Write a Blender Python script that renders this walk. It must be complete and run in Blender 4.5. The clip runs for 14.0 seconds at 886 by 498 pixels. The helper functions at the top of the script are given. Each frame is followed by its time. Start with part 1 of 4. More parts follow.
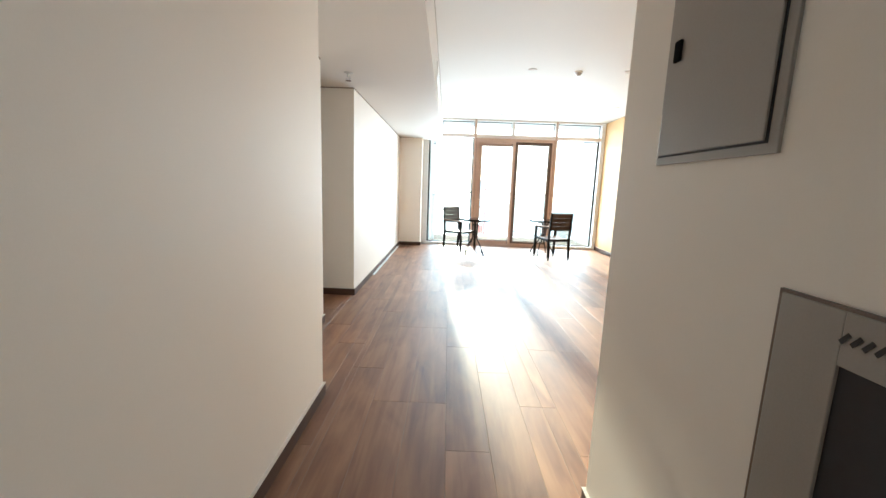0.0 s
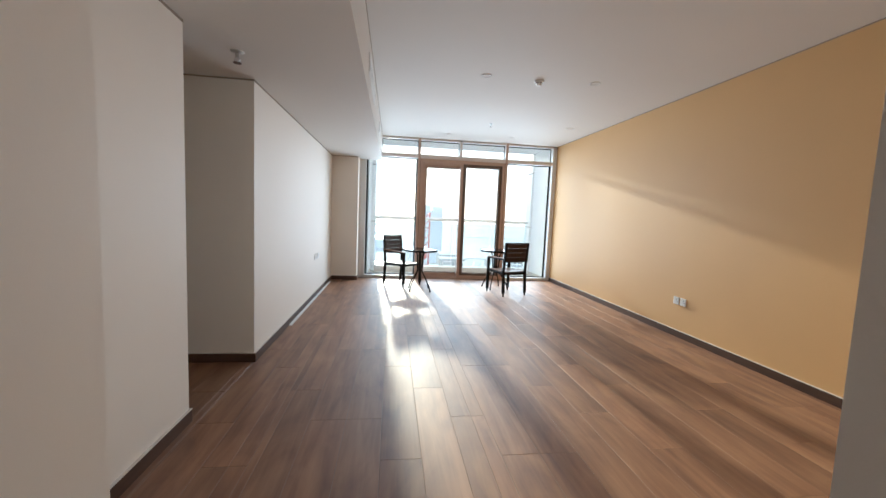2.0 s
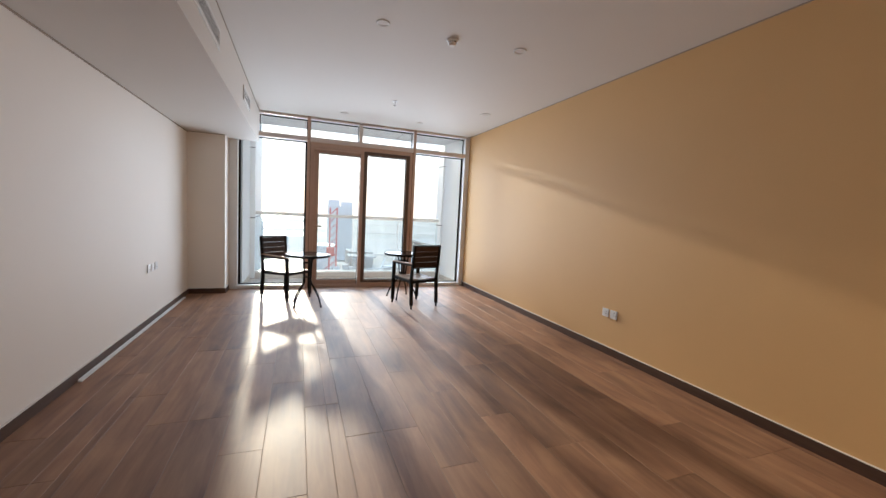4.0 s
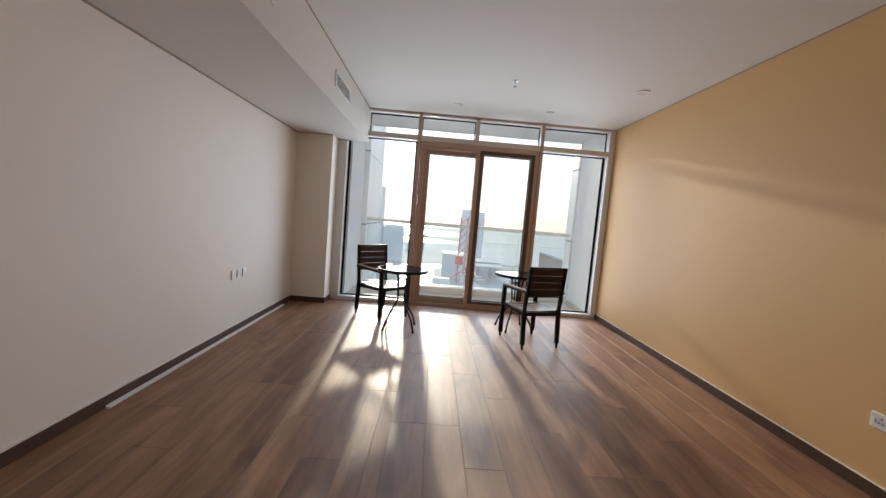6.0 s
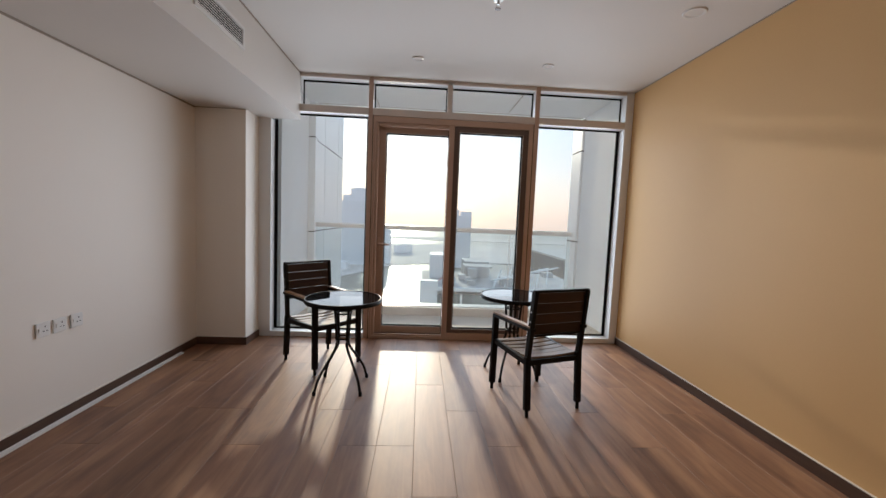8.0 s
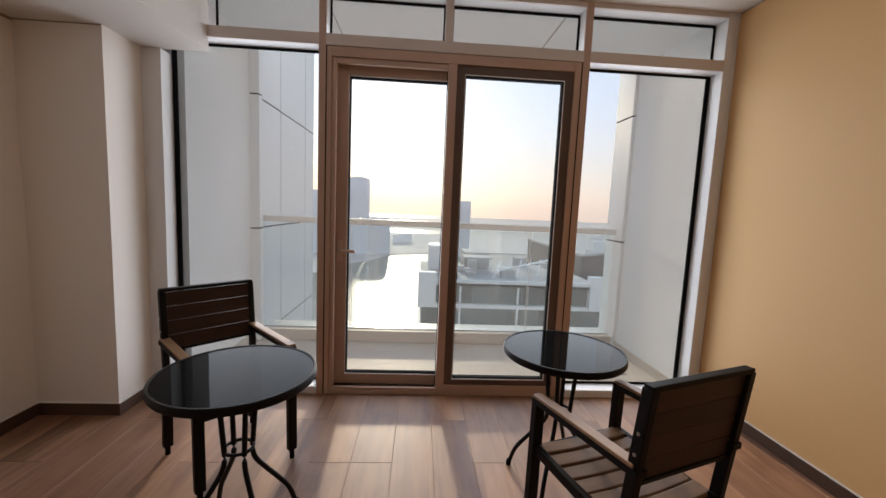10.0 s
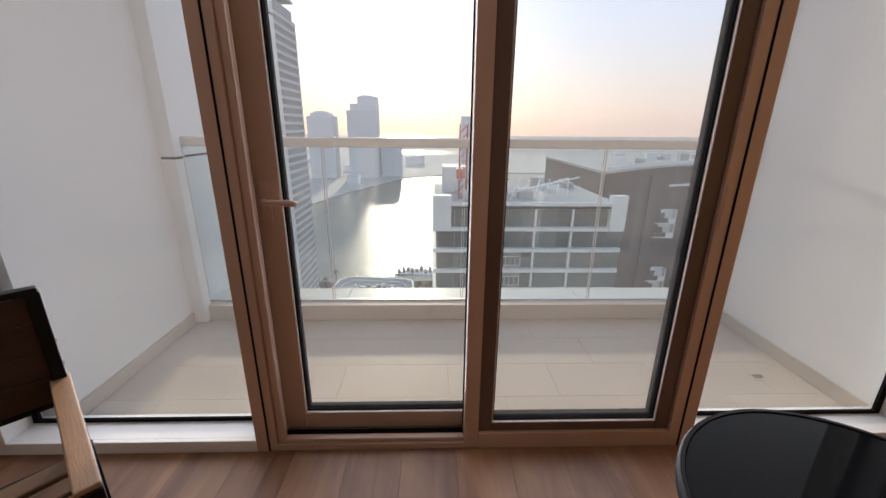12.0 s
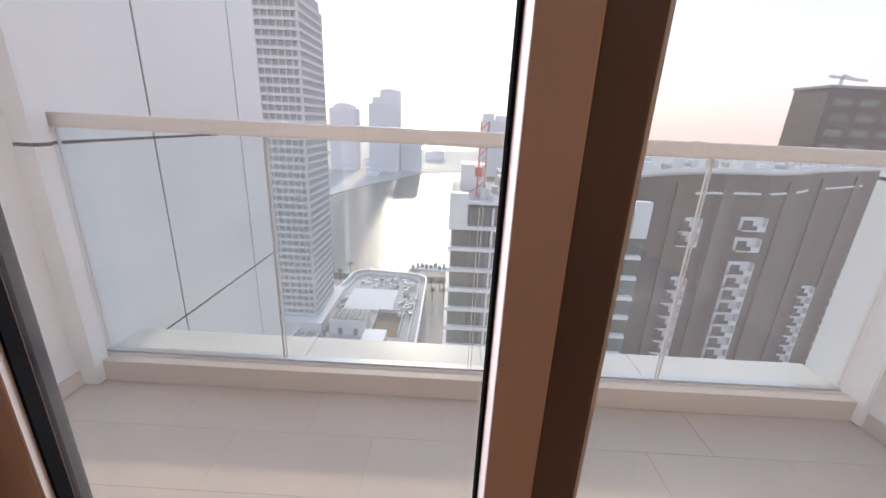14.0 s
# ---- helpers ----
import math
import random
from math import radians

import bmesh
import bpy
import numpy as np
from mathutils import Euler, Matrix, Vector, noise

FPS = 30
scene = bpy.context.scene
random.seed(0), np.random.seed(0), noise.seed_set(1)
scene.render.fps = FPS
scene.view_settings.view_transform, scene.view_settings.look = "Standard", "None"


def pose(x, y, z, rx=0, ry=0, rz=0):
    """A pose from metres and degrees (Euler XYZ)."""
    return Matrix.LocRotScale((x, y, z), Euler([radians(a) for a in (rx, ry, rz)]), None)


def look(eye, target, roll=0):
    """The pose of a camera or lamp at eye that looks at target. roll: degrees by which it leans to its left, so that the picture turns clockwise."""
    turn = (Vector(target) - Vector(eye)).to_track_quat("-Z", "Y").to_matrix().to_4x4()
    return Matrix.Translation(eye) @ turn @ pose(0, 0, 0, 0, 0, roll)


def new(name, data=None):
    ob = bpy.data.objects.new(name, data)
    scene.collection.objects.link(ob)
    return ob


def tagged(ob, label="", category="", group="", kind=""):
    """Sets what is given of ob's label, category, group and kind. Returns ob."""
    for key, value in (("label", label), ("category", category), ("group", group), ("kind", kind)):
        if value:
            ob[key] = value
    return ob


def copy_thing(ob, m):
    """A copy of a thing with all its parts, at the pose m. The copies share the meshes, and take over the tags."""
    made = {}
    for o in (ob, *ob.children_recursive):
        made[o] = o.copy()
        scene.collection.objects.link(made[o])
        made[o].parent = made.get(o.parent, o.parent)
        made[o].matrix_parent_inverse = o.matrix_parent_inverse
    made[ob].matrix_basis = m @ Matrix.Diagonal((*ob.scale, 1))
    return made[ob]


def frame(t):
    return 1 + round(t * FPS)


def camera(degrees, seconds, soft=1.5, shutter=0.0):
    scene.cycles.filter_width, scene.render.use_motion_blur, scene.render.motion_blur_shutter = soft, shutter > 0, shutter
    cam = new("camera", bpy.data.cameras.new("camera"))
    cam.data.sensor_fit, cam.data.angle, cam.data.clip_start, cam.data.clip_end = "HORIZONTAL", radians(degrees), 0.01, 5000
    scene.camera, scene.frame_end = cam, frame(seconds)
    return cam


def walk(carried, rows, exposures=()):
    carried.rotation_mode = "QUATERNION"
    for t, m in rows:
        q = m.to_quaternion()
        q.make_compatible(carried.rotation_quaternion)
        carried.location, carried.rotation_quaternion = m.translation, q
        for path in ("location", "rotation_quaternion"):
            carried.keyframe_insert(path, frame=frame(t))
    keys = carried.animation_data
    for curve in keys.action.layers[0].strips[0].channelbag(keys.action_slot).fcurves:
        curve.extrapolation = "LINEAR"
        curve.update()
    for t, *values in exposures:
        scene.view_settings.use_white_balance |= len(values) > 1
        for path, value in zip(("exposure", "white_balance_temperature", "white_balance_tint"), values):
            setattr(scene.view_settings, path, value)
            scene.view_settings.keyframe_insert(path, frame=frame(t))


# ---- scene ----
cam = camera(97.6, 14.0)
PATH = [
    (0, (-0.025, 0.342, 1.309), (-0.04, 2.318, 0.998), 2.1),
    (0.5, (0.061, 0.538, 1.332), (-0.012, 2.524, 1.106), 2.0),
    (1, (0.019, 0.818, 1.33), (0.081, 2.806, 1.124), 2.0),
    (1.5, (-0.037, 1.109, 1.36), (0.16, 3.091, 1.177), 2.2),
    (2, (0.037, 1.405, 1.338), (0.302, 3.379, 1.162), 2.4),
    (2.5, (0.105, 1.671, 1.334), (0.468, 3.63, 1.155), 2.6),
    (3, (0.146, 1.955, 1.339), (0.736, 3.858, 1.162), 2.7),
    (3.2, (0.191, 2.045, 1.345), (0.907, 3.904, 1.17), 2.9),
    (5.3, (0.722, 3.173, 1.368), (1.244, 5.096, 1.205), 4.9),
    (5.5, (0.77, 3.278, 1.361), (1.077, 5.248, 1.207), 4.9),
    (6, (0.864, 3.55, 1.368), (0.921, 5.542, 1.204), 4.8),
    (6.5, (0.906, 3.917, 1.376), (1.003, 5.909, 1.224), 3.7),
    (7, (1.006, 4.272, 1.367), (1.134, 6.264, 1.232), 3.1),
    (7.5, (1.115, 4.646, 1.373), (1.233, 6.638, 1.233), 2.9),
    (8, (1.137, 5.057, 1.382), (1.254, 7.047, 1.224), 2.4),
    (8.5, (1.174, 5.421, 1.4), (1.28, 7.414, 1.272), 2.2),
    (8.7, (1.206, 5.584, 1.41), (1.31, 7.578, 1.294), 2.3),
    (10.8, (1.250, 7.186, 1.383), (1.425, 9.160, 1.117), 2.7),
    (11, (1.214, 7.33, 1.362), (1.426, 9.3, 1.088), 2.5),
    (11.5, (1.207, 7.692, 1.355), (1.388, 9.643, 0.954), 1.7),
    (12, (1.271, 8.046, 1.329), (1.325, 9.952, 0.725), 0.5),
    (12.5, (1.265, 8.342, 1.278), (1.215, 10.163, 0.452), -0.9),
    (13, (1.228, 8.641, 1.253), (1.146, 10.383, 0.275), -1.3),
    (13.5, (1.339, 8.867, 1.185), (1.36, 10.569, 0.136), 0.4),
    (14, (1.346, 9.018, 1.285), (1.323, 10.918, 0.662), 2.7),
]
EXPOSURES = [(0, 4.05, 4850, -8), (0.5, 3.85, 4850, -4), (1.0, 3.5, 4850, -1), (2.0, 2.95, 4850, -2), (3.0, 2.7, 4950, 2), (5.5, 2.25, 5300, 5), (6.5, 2.1, 5150, 3),
             (8.5, 1.85, 5400, 8), (11.0, 1.8, 5650, 11), (12.5, 1.85, 5650, 13), (13.5, 2.2, 5550, 14), (14.0, 2.2, 5600, 18)]
walk(cam, [(t, look(eye, target, roll)) for t, eye, target, roll in PATH], EXPOSURES)

# world: hazy low sun ahead of the walk
SUN_EL, SUN_AZ = 13.8, -3.9
world = bpy.data.worlds.new("world")
scene.world = world
world.use_nodes = True
wn, wl = world.node_tree.nodes, world.node_tree.links
wn.clear()
sky = wn.new("ShaderNodeTexSky")
sky.sky_type = 'NISHITA'
sky.sun_disc = False
sky.sun_elevation, sky.sun_rotation = radians(SUN_EL), radians(SUN_AZ)
sky.air_density, sky.dust_density, sky.ozone_density, sky.altitude = 1.8, 1.5, 4.5, 50
wbg, wout = wn.new("ShaderNodeBackground"), wn.new("ShaderNodeOutputWorld")
wbg.inputs["Strength"].default_value = 0.075
# haze: the whole dome evened out towards a pale mauve grey
grey, tone, soft, veil = wn.new("ShaderNodeRGBToBW"), wn.new("ShaderNodeMix"), wn.new("ShaderNodeMix"), wn.new("ShaderNodeMix")
for mx in (tone, soft, veil):
    mx.data_type = 'RGBA'
tone.blend_type = 'MULTIPLY'
tone.inputs[0].default_value = 1.0
wl.new(sky.outputs[0], grey.inputs[0])
wl.new(grey.outputs[0], tone.inputs[6])
tone.inputs[7].default_value = (1.04, 0.97, 0.99, 1)
soft.inputs[0].default_value = 0.22
wl.new(sky.outputs[0], soft.inputs[6])
wl.new(tone.outputs[2], soft.inputs[7])
veil.inputs[0].default_value = 0.82
wl.new(soft.outputs[2], veil.inputs[6])
# the haze itself: peach along the horizon, blue-grey overhead
dome, height, haze = wn.new("ShaderNodeTexCoord"), wn.new("ShaderNodeSeparateXYZ"), wn.new("ShaderNodeValToRGB")
wl.new(dome.outputs["Generated"], height.inputs[0])
wl.new(height.outputs["Z"], haze.inputs[0])
he = haze.color_ramp.elements
he[0].position, he[0].color = 0.0, (3.5, 2.60, 2.10, 1)
he[1].position, he[1].color = 1.0, (2.7, 2.88, 3.2, 1)
for hp, hc in ((0.10, (3.4, 2.72, 2.40, 1)), (0.22, (3.2, 2.9, 2.9, 1)), (0.40, (2.95, 2.95, 3.15, 1))):
    he.new(hp).color = hc
wl.new(haze.outputs[0], veil.inputs[7])
wl.new(veil.outputs[2], wbg.inputs[0])
wl.new(wbg.outputs[0], wout.inputs[0])

sun = new("sun", bpy.data.lights.new("sun", 'SUN'))
sun.data.energy, sun.data.angle, sun.data.color = 0.92, radians(1.9), (1.0, 0.76, 0.48)
se, sa = radians(SUN_EL), radians(SUN_AZ)
sun.matrix_world = look((math.sin(sa) * math.cos(se) * 60, 9 + math.cos(sa) * math.cos(se) * 60, math.sin(se) * 60), (0, 9, 0))


# sky light gathered in the window opening
opening = new("window_skylight", bpy.data.lights.new("window_skylight", 'AREA'))
opening.data.shape, opening.data.size, opening.data.size_y = 'RECTANGLE', 3.66, 2.6
opening.data.energy, opening.data.color = 17.0, (1.0, 0.925, 0.87)
opening.data.spread = radians(140)  # the deep balcony narrows the sky light
opening.matrix_world = look((1.47, 9.62, 1.40), (1.47, 0.0, 1.40))

# ---------------------------------------------------------------- materials
def nodes_of(name):
    m = bpy.data.materials.new(name)
    m.use_nodes = True
    n = m.node_tree.nodes
    return m, n, m.node_tree.links, n["Principled BSDF"]


def surf(name, a, b, rough=0.5, grain=40.0, stain=1.3, bump=0.1, metal=0.0, stretch=(1, 1, 1), vary=0.0, mottle=0.25, spec=0.5, dist=0.004):
    """A surface with fine grain and larger stains between two colours."""
    m, n, l, p = nodes_of(name)
    tc, mp = n.new("ShaderNodeTexCoord"), n.new("ShaderNodeMapping")
    mp.inputs["Scale"].default_value = stretch
    l.new(tc.outputs["Object"], mp.inputs["Vector"])
    fine, big = n.new("ShaderNodeTexNoise"), n.new("ShaderNodeTexNoise")
    fine.inputs["Scale"].default_value, fine.inputs["Detail"].default_value = grain, 6
    big.inputs["Scale"].default_value, big.inputs["Detail"].default_value = stain, 4
    for t in (fine, big):
        l.new(mp.outputs[0], t.inputs["Vector"])
    add = n.new("ShaderNodeMath")
    add.operation = 'MULTIPLY_ADD'
    l.new(big.outputs["Fac"], add.inputs[0])
    add.inputs[1].default_value = 0.6
    sc = n.new("ShaderNodeMath")
    sc.operation = 'MULTIPLY'
    l.new(fine.outputs["Fac"], sc.inputs[0])
    sc.inputs[1].default_value = 0.4
    l.new(sc.outputs[0], add.inputs[2])
    ramp = n.new("ShaderNodeValToRGB")
    ramp.color_ramp.elements[0].position, ramp.color_ramp.elements[1].position = 0.5 - mottle, 0.5 + mottle
    ramp.color_ramp.elements[0].color, ramp.color_ramp.elements[1].color = (*a, 1), (*b, 1)
    l.new(add.outputs[0], ramp.inputs[0])
    out = ramp.outputs[0]
    if vary:
        info, hsv, mr = n.new("ShaderNodeObjectInfo"), n.new("ShaderNodeHueSaturation"), n.new("ShaderNodeMapRange")
        l.new(info.outputs["Random"], mr.inputs[0])
        mr.inputs[3].default_value, mr.inputs[4].default_value = 1 - vary, 1 + vary
        l.new(mr.outputs[0], hsv.inputs["Value"])
        l.new(out, hsv.inputs["Color"])
        out = hsv.outputs[0]
    l.new(out, p.inputs["Base Color"])
    rr = n.new("ShaderNodeMapRange")
    l.new(big.outputs["Fac"], rr.inputs[0])
    rr.inputs[3].default_value, rr.inputs[4].default_value = rough * 0.85, min(1, rough * 1.15)
    l.new(rr.outputs[0], p.inputs["Roughness"])
    p.inputs["Metallic"].default_value = metal
    p.inputs["Specular IOR Level"].default_value = spec
    if bump:
        bp = n.new("ShaderNodeBump")
        bp.inputs["Strength"].default_value, bp.inputs["Distance"].default_value = bump, dist
        l.new(fine.outputs["Fac"], bp.inputs["Height"])
        l.new(bp.outputs[0], p.inputs["Normal"])
    return m


def wood_floor(name):
    """Glossy wood-look porcelain: long grain along y, figure moved and tinted plank by plank."""
    m, n, l, p = nodes_of(name)
    tc, info = n.new("ShaderNodeTexCoord"), n.new("ShaderNodeObjectInfo")
    off = n.new("ShaderNodeVectorMath")
    off.operation = 'MULTIPLY_ADD'
    l.new(info.outputs["Random"], off.inputs[0])
    off.inputs[1].default_value = (37, 91, 13)
    l.new(tc.outputs["Object"], off.inputs[2])
    cols = []
    for sc, det in (((20, 1.3, 1), 6), ((5, 1.6, 1), 4), ((90, 5, 1), 5)):
        mp, t = n.new("ShaderNodeMapping"), n.new("ShaderNodeTexNoise")
        mp.inputs["Scale"].default_value = sc
        t.inputs["Scale"].default_value, t.inputs["Detail"].default_value, t.inputs["Distortion"].default_value = 1.0, det, 0.7
        l.new(off.outputs[0], mp.inputs[0])
        l.new(mp.outputs[0], t.inputs["Vector"])
        cols.append(t.outputs["Fac"])
    mix = n.new("ShaderNodeMath")
    mix.operation = 'MULTIPLY_ADD'
    l.new(cols[0], mix.inputs[0])
    mix.inputs[1].default_value = 0.36
    half = n.new("ShaderNodeMath")
    half.operation = 'MULTIPLY'
    l.new(cols[1], half.inputs[0])
    half.inputs[1].default_value = 0.64
    l.new(half.outputs[0], mix.inputs[2])
    ramp = n.new("ShaderNodeValToRGB")
    e = ramp.color_ramp.elements
    e[0].position, e[0].color = 0.30, (0.135, 0.064, 0.037, 1)
    e[1].position, e[1].color = 0.72, (0.40, 0.228, 0.122, 1)
    mid = e.new(0.48)
    mid.color = (0.245, 0.126, 0.069, 1)
    l.new(mix.outputs[0], ramp.inputs[0])
    hsv, mr = n.new("ShaderNodeHueSaturation"), n.new("ShaderNodeMapRange")
    l.new(info.outputs["Random"], mr.inputs[0])
    mr.inputs[3].default_value, mr.inputs[4].default_value = 0.84, 1.16
    l.new(mr.outputs[0], hsv.inputs["Value"])
    l.new(ramp.outputs[0], hsv.inputs["Color"])
    l.new(hsv.outputs[0], p.inputs["Base Color"])
    p.inputs["Specular IOR Level"].default_value = 0.46
    rr = n.new("ShaderNodeMapRange")
    l.new(cols[1], rr.inputs[0])
    rr.inputs[3].default_value, rr.inputs[4].default_value = 0.45, 0.55
    l.new(rr.outputs[0], p.inputs["Roughness"])
    bp = n.new("ShaderNodeBump")
    bp.inputs["Strength"].default_value, bp.inputs["Distance"].default_value = 0.12, 0.002
    l.new(cols[2], bp.inputs["Height"])
    l.new(bp.outputs[0], p.inputs["Normal"])
    return m


def pane_glass(name, tint=(0.95, 0.97, 0.97), film=0.02, mirror=0.03):
    """Thin clear pane: see-through, mirror-like at a slant, with a faint dusty film."""
    m, n, l, p = nodes_of(name)
    n.remove(p)
    out = n["Material Output"]
    tr, gl, mx = n.new("ShaderNodeBsdfTransparent"), n.new("ShaderNodeBsdfGlossy"), n.new("ShaderNodeMixShader")
    tr.inputs[0].default_value = (*tint, 1)
    gl.inputs["Roughness"].default_value = 0.02
    face, power, scale = n.new("ShaderNodeLayerWeight"), n.new("ShaderNodeMath"), n.new("ShaderNodeMath")
    face.inputs["Blend"].default_value = 0.5
    power.operation, scale.operation = 'POWER', 'MULTIPLY_ADD'
    power.inputs[1].default_value = 5.0
    scale.inputs[1].default_value, scale.inputs[2].default_value = 0.92, mirror
    l.new(face.outputs["Facing"], power.inputs[0])
    l.new(power.outputs[0], scale.inputs[0])
    l.new(scale.outputs[0], mx.inputs[0])
    l.new(tr.outputs[0], mx.inputs[1])
    l.new(gl.outputs[0], mx.inputs[2])
    dust, m2 = n.new("ShaderNodeBsdfTranslucent"), n.new("ShaderNodeMixShader")
    dust.inputs[0].default_value = (0.9, 0.88, 0.85, 1)
    ns, mr = n.new("ShaderNodeTexNoise"), n.new("ShaderNodeMapRange")
    tc = n.new("ShaderNodeTexCoord")
    l.new(tc.outputs["Object"], ns.inputs["Vector"])
    ns.inputs["Scale"].default_value, ns.inputs["Detail"].default_value = 3.0, 5
    l.new(ns.outputs["Fac"], mr.inputs[0])
    mr.inputs[3].default_value, mr.inputs[4].default_value = film * 0.5, film * 1.5
    l.new(mr.outputs[0], m2.inputs[0])
    l.new(mx.outputs[0], m2.inputs[1])
    l.new(dust.outputs[0], m2.inputs[2])
    l.new(m2.outputs[0], out.inputs[0])
    return m


# GOLD: the cream wall with warm low sunlight put into its colour
GOLD = surf("cream_paint_sunlit_gold", (0.64, 0.395, 0.155), (0.70, 0.445, 0.185), 0.6, 260, 0.9, 0.12, dist=0.0015)
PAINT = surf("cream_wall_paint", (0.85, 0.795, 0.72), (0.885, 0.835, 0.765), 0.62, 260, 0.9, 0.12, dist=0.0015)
CEIL = surf("white_ceiling_paint", (0.71, 0.68, 0.635), (0.76, 0.73, 0.685), 0.7, 200, 0.7, 0.08, dist=0.001)
WOOD = wood_floor("brown_wood_look_tile")
GROUT = surf("brown_grout", (0.20, 0.14, 0.10), (0.30, 0.22, 0.16), 0.8, 90, 3, 0.2)
SKIRT = surf("brown_tile_skirting", (0.060, 0.034, 0.023), (0.115, 0.067, 0.046), 0.42, 30, 2, 0.05, stretch=(1, 0.2, 3), spec=0.25)
CAULK = surf("white_sealant", (0.66, 0.62, 0.56), (0.75, 0.71, 0.65), 0.6, 80, 3, 0.1)
GAP = surf("shadow_gap", (0.30, 0.25, 0.20), (0.38, 0.32, 0.26), 0.9, 60, 3, 0)
CHAMP = surf("champagne_aluminium", (0.49, 0.345, 0.265), (0.55, 0.395, 0.305), 0.38, 300, 1.5, 0.03, metal=0.15)
CAPCH = surf("pale_champagne_aluminium", (0.66, 0.60, 0.55), (0.71, 0.65, 0.60), 0.38, 300, 1.5, 0.03, metal=0.1)
BRONZE = surf("dark_bronze_aluminium", (0.105, 0.072, 0.057), (0.145, 0.10, 0.08), 0.35, 300, 1.5, 0.03, metal=0.2)
WHITEAL = surf("white_aluminium", (0.74, 0.74, 0.73), (0.80, 0.80, 0.79), 0.35, 200, 2, 0.02)
RUBBER = surf("black_gasket", (0.008, 0.008, 0.009), (0.018, 0.018, 0.019), 0.85, 80, 4, 0.1, spec=0.0)
GLASS = pane_glass("window_glass", film=0.015)
BGLASS = pane_glass("balustrade_glass", tint=(0.92, 0.96, 0.965), film=0.010)
BLACK = surf("black_powder_coat", (0.006, 0.0055, 0.0055), (0.013, 0.012, 0.012), 0.48, 250, 6, 0.08, spec=0.12)
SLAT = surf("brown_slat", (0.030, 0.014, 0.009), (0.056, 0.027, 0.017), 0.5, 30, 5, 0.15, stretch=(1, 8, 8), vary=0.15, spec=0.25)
# seat slats: paler than the back slats, light on the seat put into the colour
SEATW = surf("weathered_slat_seat_lit", (0.115, 0.068, 0.040), (0.20, 0.125, 0.075), 0.45, 30, 5, 0.15, stretch=(1, 8, 8), vary=0.15, spec=0.3)
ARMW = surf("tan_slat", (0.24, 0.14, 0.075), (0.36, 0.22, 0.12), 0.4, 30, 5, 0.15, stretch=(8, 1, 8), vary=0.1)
TOPGL = surf("black_glass", (0.006, 0.007, 0.008), (0.010, 0.011, 0.012), 0.03, 60, 3, 0.0, spec=0.04)
STEEL = surf("brushed_steel", (0.55, 0.55, 0.54), (0.66, 0.66, 0.65), 0.3, 200, 4, 0.03, metal=0.9)
PLASTIC = surf("white_plastic", (0.74, 0.73, 0.70), (0.80, 0.79, 0.77), 0.35, 120, 4, 0.03)
GREYMET = surf("grey_panel_paint", (0.30, 0.275, 0.245), (0.35, 0.32, 0.285), 0.42, 220, 2, 0.05)
DARKHOLE = surf("dark_inside", (0.012, 0.012, 0.014), (0.025, 0.025, 0.03), 0.6, 40, 4, 0.05)
HANDLE = surf("tan_handle", (0.52, 0.37, 0.29), (0.58, 0.43, 0.34), 0.35, 200, 4, 0.03)
RENDERW = surf("white_render", (0.79, 0.79, 0.79), (0.84, 0.84, 0.84), 0.8, 120, 0.8, 0.15)
CLAD = surf("white_cladding", (0.78, 0.80, 0.82), (0.84, 0.86, 0.87), 0.4, 100, 0.8, 0.03)
BTILE = surf("beige_porcelain", (0.49, 0.435, 0.37), (0.56, 0.50, 0.43), 0.6, 60, 2, 0.05, vary=0.015, spec=0.3)
BGROUT = surf("beige_grout", (0.48, 0.425, 0.36), (0.54, 0.48, 0.41), 0.8, 60, 2, 0.1)
MARBLE = surf("white_ledge_stone", (0.66, 0.63, 0.57), (0.76, 0.73, 0.67), 0.35, 25, 1.5, 0.04)
RAILM = surf("white_rail_paint", (0.72, 0.69, 0.64), (0.80, 0.77, 0.72), 0.35, 120, 3, 0.03)
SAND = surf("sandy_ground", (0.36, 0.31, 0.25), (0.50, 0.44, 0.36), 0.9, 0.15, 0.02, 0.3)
# far land: sand colours raised to take the place of distance haze
FARLAND = surf("haze_paled_far_land", (0.44, 0.40, 0.36), (0.58, 0.53, 0.48), 0.9, 0.03, 0.006, 0.0)
ASPHALT = surf("asphalt", (0.045, 0.045, 0.047), (0.07, 0.07, 0.07), 0.85, 2, 0.1, 0.1)
ROOF = surf("grey_roof", (0.36, 0.34, 0.32), (0.52, 0.50, 0.47), 0.8, 1.2, 0.15, 0.2)
CONC = surf("pale_concrete", (0.62, 0.61, 0.60), (0.72, 0.71, 0.70), 0.75, 2.0, 0.2, 0.1)
BANDW = surf("white_slab_edge", (0.66, 0.66, 0.65), (0.76, 0.76, 0.75), 0.6, 3, 0.3, 0.05)
FACG = surf("grey_facade", (0.19, 0.195, 0.20), (0.25, 0.255, 0.26), 0.5, 1.5, 0.15, 0.05)
# balcony tower wall: dark recesses lifted to mid grey in place of haze
MIDG = surf("haze_lightened_grey_facade", (0.36, 0.36, 0.37), (0.46, 0.46, 0.47), 0.6, 1.0, 0.1, 0.05)
FACB = surf("dark_brown_facade", (0.031, 0.027, 0.031), (0.052, 0.045, 0.050), 0.5, 1.2, 0.12, 0.05)
FACM = surf("brown_grey_facade_strip", (0.055, 0.050, 0.053), (0.080, 0.073, 0.076), 0.5, 1.2, 0.12, 0.05)
